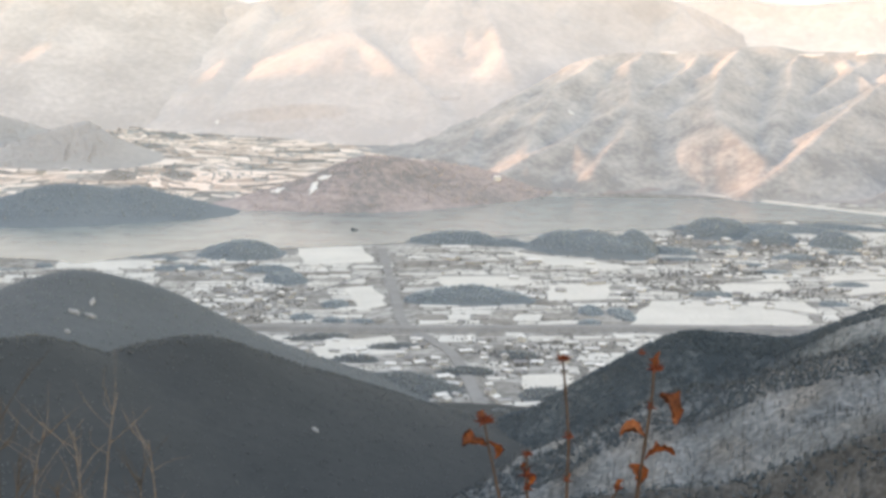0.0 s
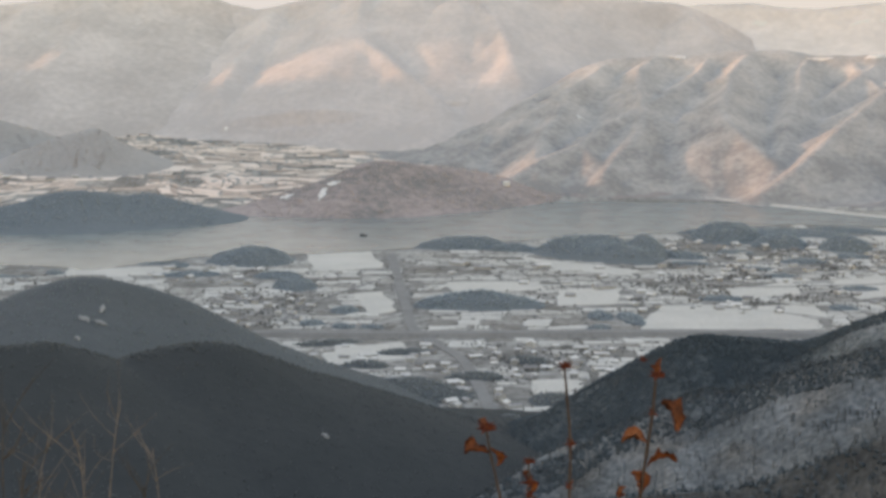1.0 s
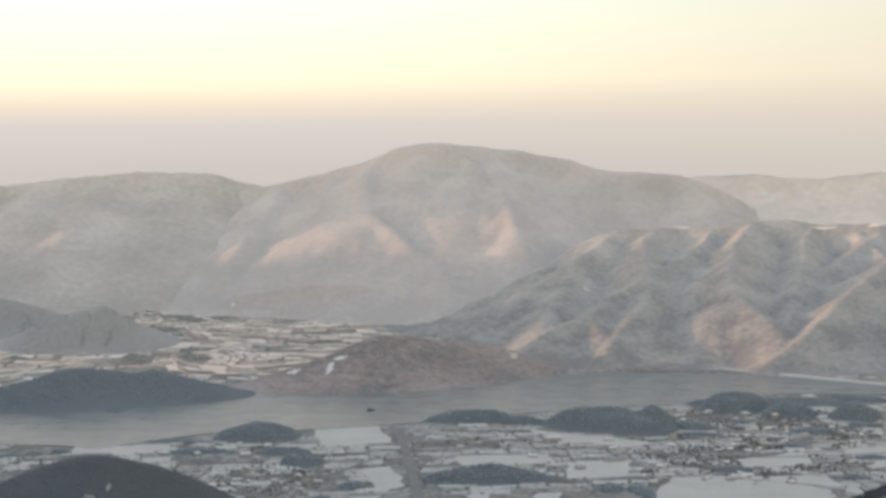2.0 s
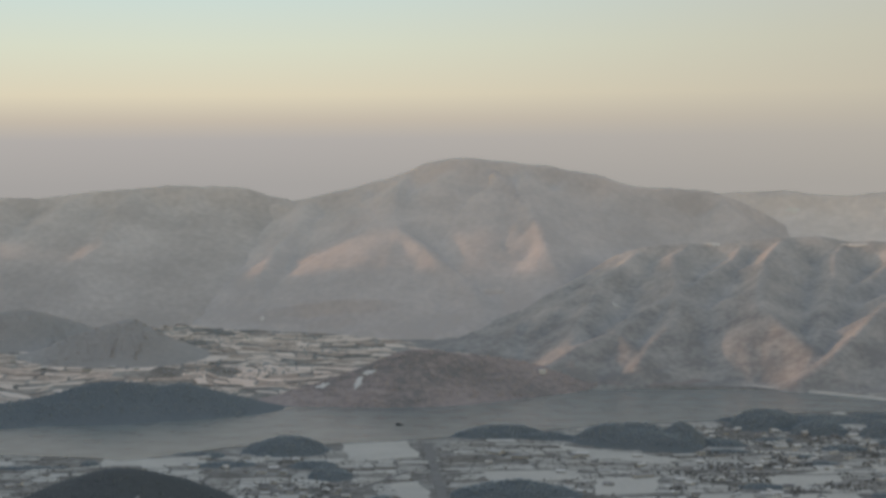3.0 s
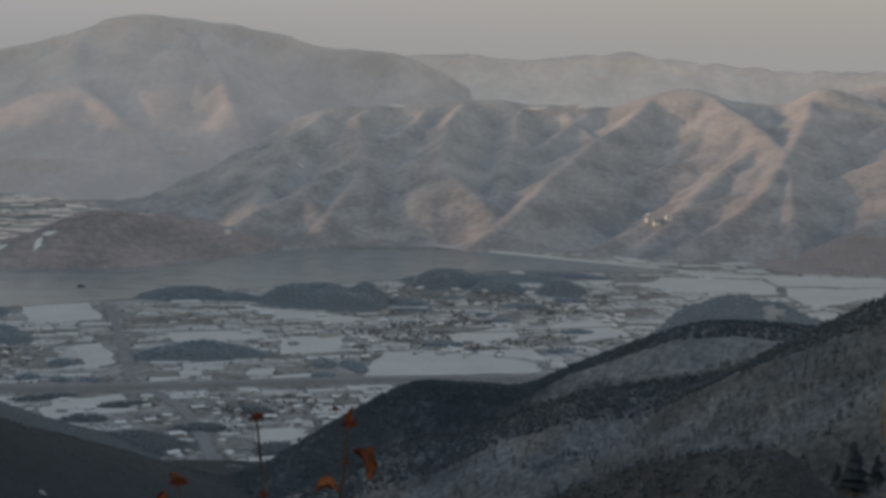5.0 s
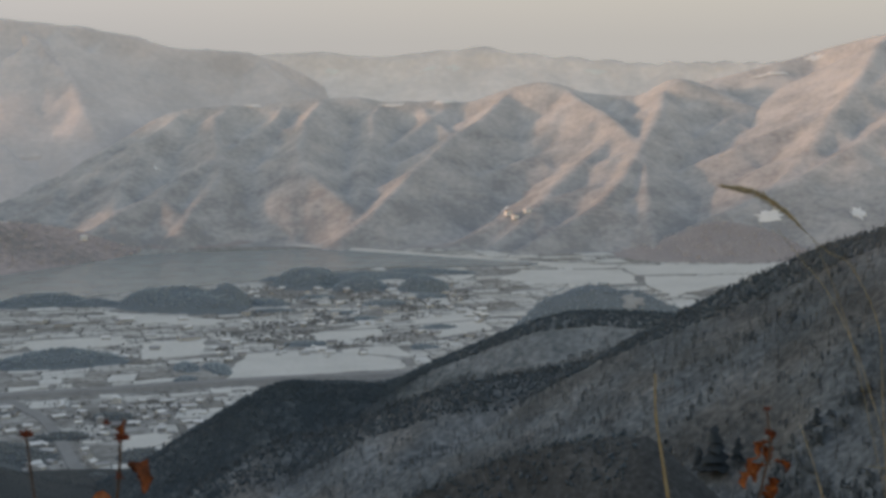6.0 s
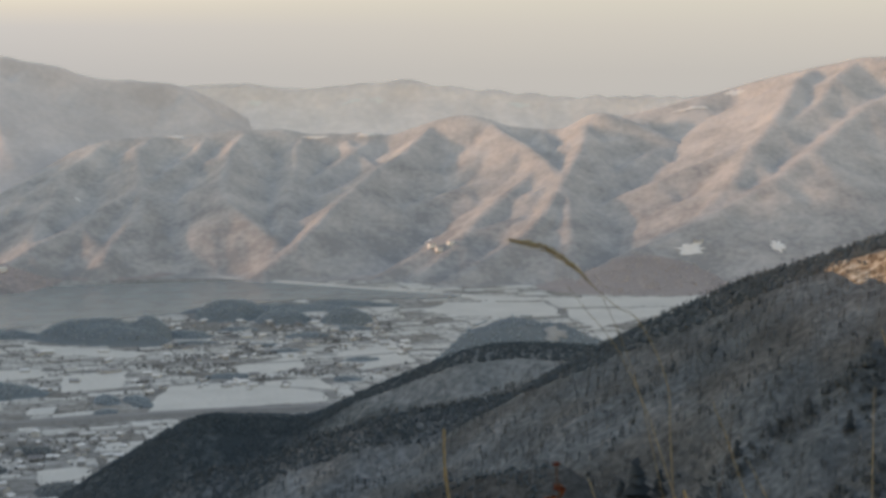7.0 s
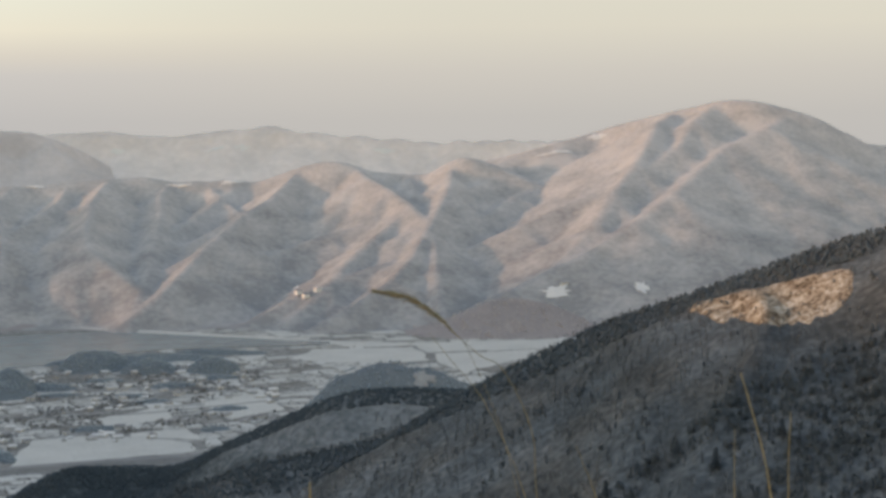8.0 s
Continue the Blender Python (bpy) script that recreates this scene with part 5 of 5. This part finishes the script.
def leaf(parent, at, size, turn, droop, seed, label=""):
    """A curled, torn, withered leaf with a little thickness, hung at its stalk end."""
    g = random.Random(seed)
    nu, nv = 8, 5
    top_, v, f = [], [], []
    curl, twist = g.uniform(1.0, 2.0), g.uniform(-0.9, 0.9)
    for i in range(nu + 1):
        t = i / nu
        half = 0.42 * math.sin(math.pi * min(1, t * 0.93 + 0.05)) ** 0.7 * (1 + g.uniform(-0.4, 0.3))
        for j in range(nv + 1):
            s = (j / nv - 0.5) * 2
            u = s * half
            top_.append(Vector((t, u * math.cos(curl * s * 0.6) + 0.04 * g.uniform(-1, 1), abs(u) * math.sin(curl) * 0.8 + 0.18 * math.sin(t * 3.0 + twist) + u * twist * t + g.uniform(-0.07, 0.07))))
    m = pose(0, 0, 0, 0, droop, turn).to_3x3()
    for k in (0, 1):
        for p in top_:
            v.append(Vector(at) + (m @ (p + Vector((0, 0, -0.012 * k)))) * size)
    n = len(top_)
    w = nv + 1
    for i in range(nu):
        for j in range(nv):
            a = i * w + j
            f += [(a, a + w, a + w + 1, a + 1), (n + a, n + a + 1, n + a + w + 1, n + a + w)]
    for i in range(nu):
        for j in (0, nv):
            a = i * w + j
            f.append((a, n + a, n + a + w, a + w) if j else (a, a + w, n + a + w, n + a))
    ob = mesh_ob("leaf", v, f, LEAF, parent)
    return tagged(ob, label) if label else ob


def bud(parent, at, size, seed):
    """A ragged seed head of small pointed scales round a core."""
    g = random.Random(seed)
    v, f = [], []
    for k in range(16):
        a, b = g.uniform(0, math.tau), g.uniform(-0.5, 1.2)
        d = Vector((math.cos(a) * math.cos(b), math.sin(a) * math.cos(b), math.sin(b)))
        spike(v, f, tuple(Vector(at) + d * size * 0.05), tuple(Vector(at) + d * size * g.uniform(0.45, 0.75)), size * 0.17)
    return mesh_ob("seed_head", v, f, BUD, parent, smooth=False)


def rooted(pts):
    """The stem's points, continued down to the ground."""
    p = [Vector(q) for q in pts]
    d, q = (p[-1] - p[-2]).normalized(), p[-1].copy()
    fall = q.z - knoll_z(q.x, q.y) + 0.12
    for k in range(1, 6):
        way = d * (1 - 0.12 * k) + Vector((0, 0, -0.12 * k))
        way.z = min(way.z, -0.45)
        q = q + way * (fall / 5 / -way.z)
        p.append(q.copy())
    p[-1].z = knoll_z(q.x, q.y) - 0.03
    return p


def weed(rows, d, width, leaves, buds, label):
    base = new("dry_weed")
    rows = [(a - 0.17, e) for a, e in rows]
    pts = rooted([near(a, e, d) for a, e in rows])
    foot = pts[-1].copy()
    base.location = foot
    tube("stem", [p - foot for p in pts], width * 0.6, width * 1.0, STEM, base)
    for k, (a, e, size, turn, droop) in enumerate(leaves):
        leaf(base, near(a - 0.17, e, d) - foot, size * 0.85, turn, droop, int(1000 + a * 10 + k))
    for k, (a, e, size) in enumerate(buds):
        bud(base, near(a - 0.17, e, d) - foot, size, 50 + k)
    return tagged(base, label, "weed", "dry weeds at the lookout")


D = 2.0
weed([(-3.49, -12.53), (-3.38, -13.67), (-3.26, -15.17), (-3.29, -17.08)], D, 0.0023, [(-3.34, -15.0, 0.012, 60, 40), (-3.22, -16.3, 0.014, 100, 70)], [(-3.5, -12.5, 0.016), (-3.27, -15.1, 0.013), (-3.3, -16.5, 0.011)],
     "tall dry reddish weed stem with a seed head")
weed([(-0.36, -12.74), (-0.45, -13.97), (-0.63, -15.29), (-0.86, -17.01)], D, 0.0028,
     [(-0.30, -12.75, 0.026, 60, -60), (-0.30, -13.75, 0.046, -8, 42), (-0.62, -15.0, 0.036, 172, 5), (-0.6, -15.68, 0.042, 4, 0), (-0.83, -16.7, 0.034, 150, -60), (-0.85, -17.3, 0.036, 175, 30)],
     [(-0.33, -12.75, 0.018), (-0.81, -12.24, 0.010), (-0.45, -14.0, 0.012)], "dry weed with curled orange-brown leaves")
weed([(-6.19, -14.62), (-6.0, -15.59), (-5.64, -17.13)], D, 0.0022, [(-6.1, -15.35, 0.036, 176, 18), (-6.02, -15.25, 0.03, 30, 75), (-6.2, -14.6, 0.018, 140, -20)], [(-6.19, -14.6, 0.022)], "dry weed with one hanging orange leaf")
weed([(-4.71, -15.58), (-4.67, -17.11)], D, 0.0022, [(-4.66, -16.3, 0.022, 60, 75), (-4.7, -16.0, 0.014, 150, 60)], [(-4.7, -15.7, 0.013), (-4.68, -16.4, 0.018), (-4.66, -16.8, 0.014)], "short dark weed spike with a red leaf")
weed([(-1.5, -16.75), (-1.7, -17.1), (-1.9, -17.6)], D, 0.002, [(-1.55, -16.85, 0.02, 40, -50)], [(-1.5, -16.75, 0.01)], "short dry weed with a rolled leaf")


def grass(rows, d, dx, dz, width, label, plume=0, material=STRAW):
    base = new("grass_stalk")
    pts = rooted([near(a, e, d, dx, dz) for a, e in rows])
    foot = pts[-1].copy()
    base.location = foot
    tube("stalk", [p - foot for p in pts], width * 0.45, width, material, base, 5)
    if plume:
        line = smooth_line([tuple(p - foot) for p in pts], 6)
        g = random.Random(int(abs(rows[0][0]) * 100))
        v, f = [], []
        for k in range(420):
            t = g.uniform(0, 1)
            i = min(t * plume * 6, len(line) - 2)
            p = line[int(i)] + (line[int(i) + 1] - line[int(i)]) * (i - int(i))
            back_ = line[max(int(i) - 1, 0)] - line[int(i) + 1]
            back_ = back_ / np.linalg.norm(back_)
            spread = 0.006 * math.sin(math.pi * min(1, 0.15 + t * 0.85)) + 0.001
            side = np.array([g.uniform(-1, 1), g.uniform(-1, 1), g.uniform(-1.2, 0.5)]) * spread
            spike(v, f, tuple(p), tuple(p + back_ * g.uniform(0.008, 0.016) + side), 0.0009)
        mesh_ob("plume", v, f, PLUME, base, smooth=False)
    return tagged(base, label, "grass", "dry grass at the lookout")


grass([(11.21, -5.83), (12.16, -6.03), (13.11, -6.62), (13.87, -7.39), (14.64, -8.06), (15.4, -8.54), (16.35, -10.53), (16.52, -12.82)], D, 0.325, 0.043, 0.00075, "tall arching grass stalk with a drooping seed plume", 3)
grass([(12.91, -7.28), (13.67, -8.24), (14.62, -9.39), (15.57, -11.28), (16.14, -12.82)], D, 0.325, 0.043, 0.0007, "thin bent straw-coloured grass stalk")
grass([(14.07, -7.58), (14.63, -8.73), (15.3, -10.5), (15.9, -12.82)], D, 0.325, 0.043, 0.0006, "thin straw-coloured grass stalk")
grass([(11.08, -11.44), (11.12, -12.95), (11.49, -15.23)], D, 0.243, 0.019, 0.003, "pale yellow dry grass blade")
grass([(19.22, -13.28), (19.43, -14.19), (19.58, -14.95)], D, 0.243, 0.019, 0.0032, "orange-yellow dry grass tuft stalk")
for az_, el_, lean_ in ((19.05, -13.7, 0.25), (19.35, -13.5, 0.1), (19.6, -13.9, -0.1), (19.75, -14.2, -0.25), (18.9, -14.3, 0.45)):
    grass([(az_, el_), (az_ + lean_ * 0.5, el_ - 0.7), (az_ + lean_, -15.2)], D, 0.243, 0.019, 0.0017, "orange-yellow blade of a dry grass tuft")
grass([(18.3, -14.34), (19.15, -14.48), (19.54, -14.92)], D, 0.243, 0.019, 0.001, "bent pale grass stalk")
grass([(21.33, -12.25), (21.9, -13.3), (22.45, -14.39)], D, 0.243, 0.019, 0.0011, "thin pale grass stalk")
grass([(16.0, -13.03), (16.35, -14.0), (16.7, -15.09)], D, 0.243, 0.019, 0.001, "thin pale grass stalk")
grass([(23.4, -8.6), (23.65, -9.4), (24.15, -11.2), (24.43, -12.7)], D, 0.325, 0.043, 0.0018, "pale yellow dry grass blade")
grass([(25.07, -9.88), (25.0, -11.2), (24.99, -12.68)], D, 0.325, 0.043, 0.0016, "pale yellow dry grass blade")
grass([(17.88, -11.1), (18.2, -11.9), (18.55, -12.81)], D, 0.325, 0.043, 0.001, "thin straw-coloured grass stalk")
grass([(23.21, -10.47), (23.2, -11.6), (23.21, -12.74)], D, 0.325, 0.043, 0.001, "thin straw-coloured grass stalk")

# a low reddish weed among the grass
red = weed([(14.75, -12.6), (14.87, -14.0), (14.59, -15.3)], D, 0.002, [(14.85, -13.9, 0.03, 80, 60), (14.75, -14.5, 0.034, 120, 50), (14.5, -14.2, 0.026, 170, 60), (14.9, -14.9, 0.034, 60, 70), (14.72, -13.3, 0.02, 20, 60), (14.95, -13.7, 0.022, 150, 40), (14.62, -13.7, 0.024, 100, 70), (15.05, -14.3, 0.026, 10, 50), (14.4, -14.7, 0.03, 140, 60), (15.0, -15.2, 0.03, 80, 60), (14.6, -15.3, 0.032, 40, 70)], [(14.75, -12.6, 0.01), (14.8, -13.4, 0.012)],
           "dark weed with withered red leaves")
red.location += Vector((0.246, 0, 0.017))


def shrub(rows, d, dx, dz, width, seed, label, twigs=9, reach=0.09, rise=1.0):
    """A leafless shrub: one bent main branch and many side twigs."""
    bark = PALE_TWIG if "pale" in label else TWIG
    base = new("bare_shrub")
    pts = rooted([near(a, e, d, dx, dz) for a, e in rows])
    foot = pts[-1].copy()
    base.location = foot
    tube("branch", [p - foot for p in pts], width * 0.4, width * 1.3, bark, base, 5)
    line = smooth_line([tuple(p - foot) for p in pts], 6)
    g = random.Random(seed)
    for k in range(twigs):
        i = g.randrange(2, max(3, int(len(line) * 0.6)))
        p = Vector(line[i])
        q = p + Vector((g.uniform(-1, 1) * reach, g.uniform(-0.6, 0.6) * reach, g.uniform(0.3, 1.2) * reach * rise))
        mid = (p + q) / 2 + Vector((g.uniform(-1, 1), 0, g.uniform(-1, 1))) * reach * 0.12
        tube("twig", [p, mid, q], width * 0.45, width * 0.2, bark, base, 4)
    return tagged(base, label, "shrub", "bare shrubs at the lookout")


shrub([(-29.8, -5.99), (-30.53, -6.43), (-30.8, -7.07), (-31.35, -8.06), (-32.2, -10.0)], D, 0.016, 0.015, 0.0022, 5, "dark bare twig of a shrub", 6, 0.05)
shrub([(-22.5, -13.3), (-22.66, -14.6), (-22.7, -16.6)], 2.4, 0, 0, 0.0016, 6, "bare brown shrub by the lookout", 16, 0.09)
shrub([(-21.0, -14.3), (-21.41, -15.4), (-21.6, -17.0)], 2.6, 0, 0, 0.0013, 7, "bare pale shrub by the lookout", 18, 0.09)
shrub([(-18.7, -13.4), (-18.95, -14.6), (-19.2, -16.6)], 2.5, 0, 0, 0.0013, 8, "bare pale shrub by the lookout", 14, 0.09)
shrub([(-17.7, -15.0), (-17.6, -15.9), (-17.5, -17.0)], 2.5, 0, 0, 0.0012, 9, "bare pale shrub by the lookout", 12, 0.06)
shrub([(21.5, -13.2), (21.7, -14.2), (21.9, -15.4)], 2.6, 0.24, 0.02, 0.0013, 10, "dark bare shrub among dry grass", 14, 0.09)
shrub([(18.6, -11.6), (18.5, -12.6), (18.2, -14.0)], 2.4, 0.325, 0.043, 0.0012, 11, "dark bare shrub among dry grass", 8, 0.05)
shrub([(-20.2, -14.6), (-20.1, -15.6), (-20.0, -17.2)], 2.5, 0, 0, 0.0014, 12, "bare pale shrub by the lookout", 22, 0.08)
shrub([(-22.0, -15.2), (-22.1, -16.2), (-22.2, -17.4)], 2.5, 0, 0, 0.0018, 13, "low brown shrub by the lookout", 26, 0.07)
shrub([(-20.8, -16.2), (-20.8, -16.8), (-20.8, -17.8)], 2.4, 0, 0, 0.0018, 14, "low brown shrub by the lookout", 26, 0.06)
shrub([(-18.0, -16.2), (-18.0, -16.9), (-18.0, -17.8)], 2.4, 0, 0, 0.0016, 15, "low brown shrub by the lookout", 22, 0.06)
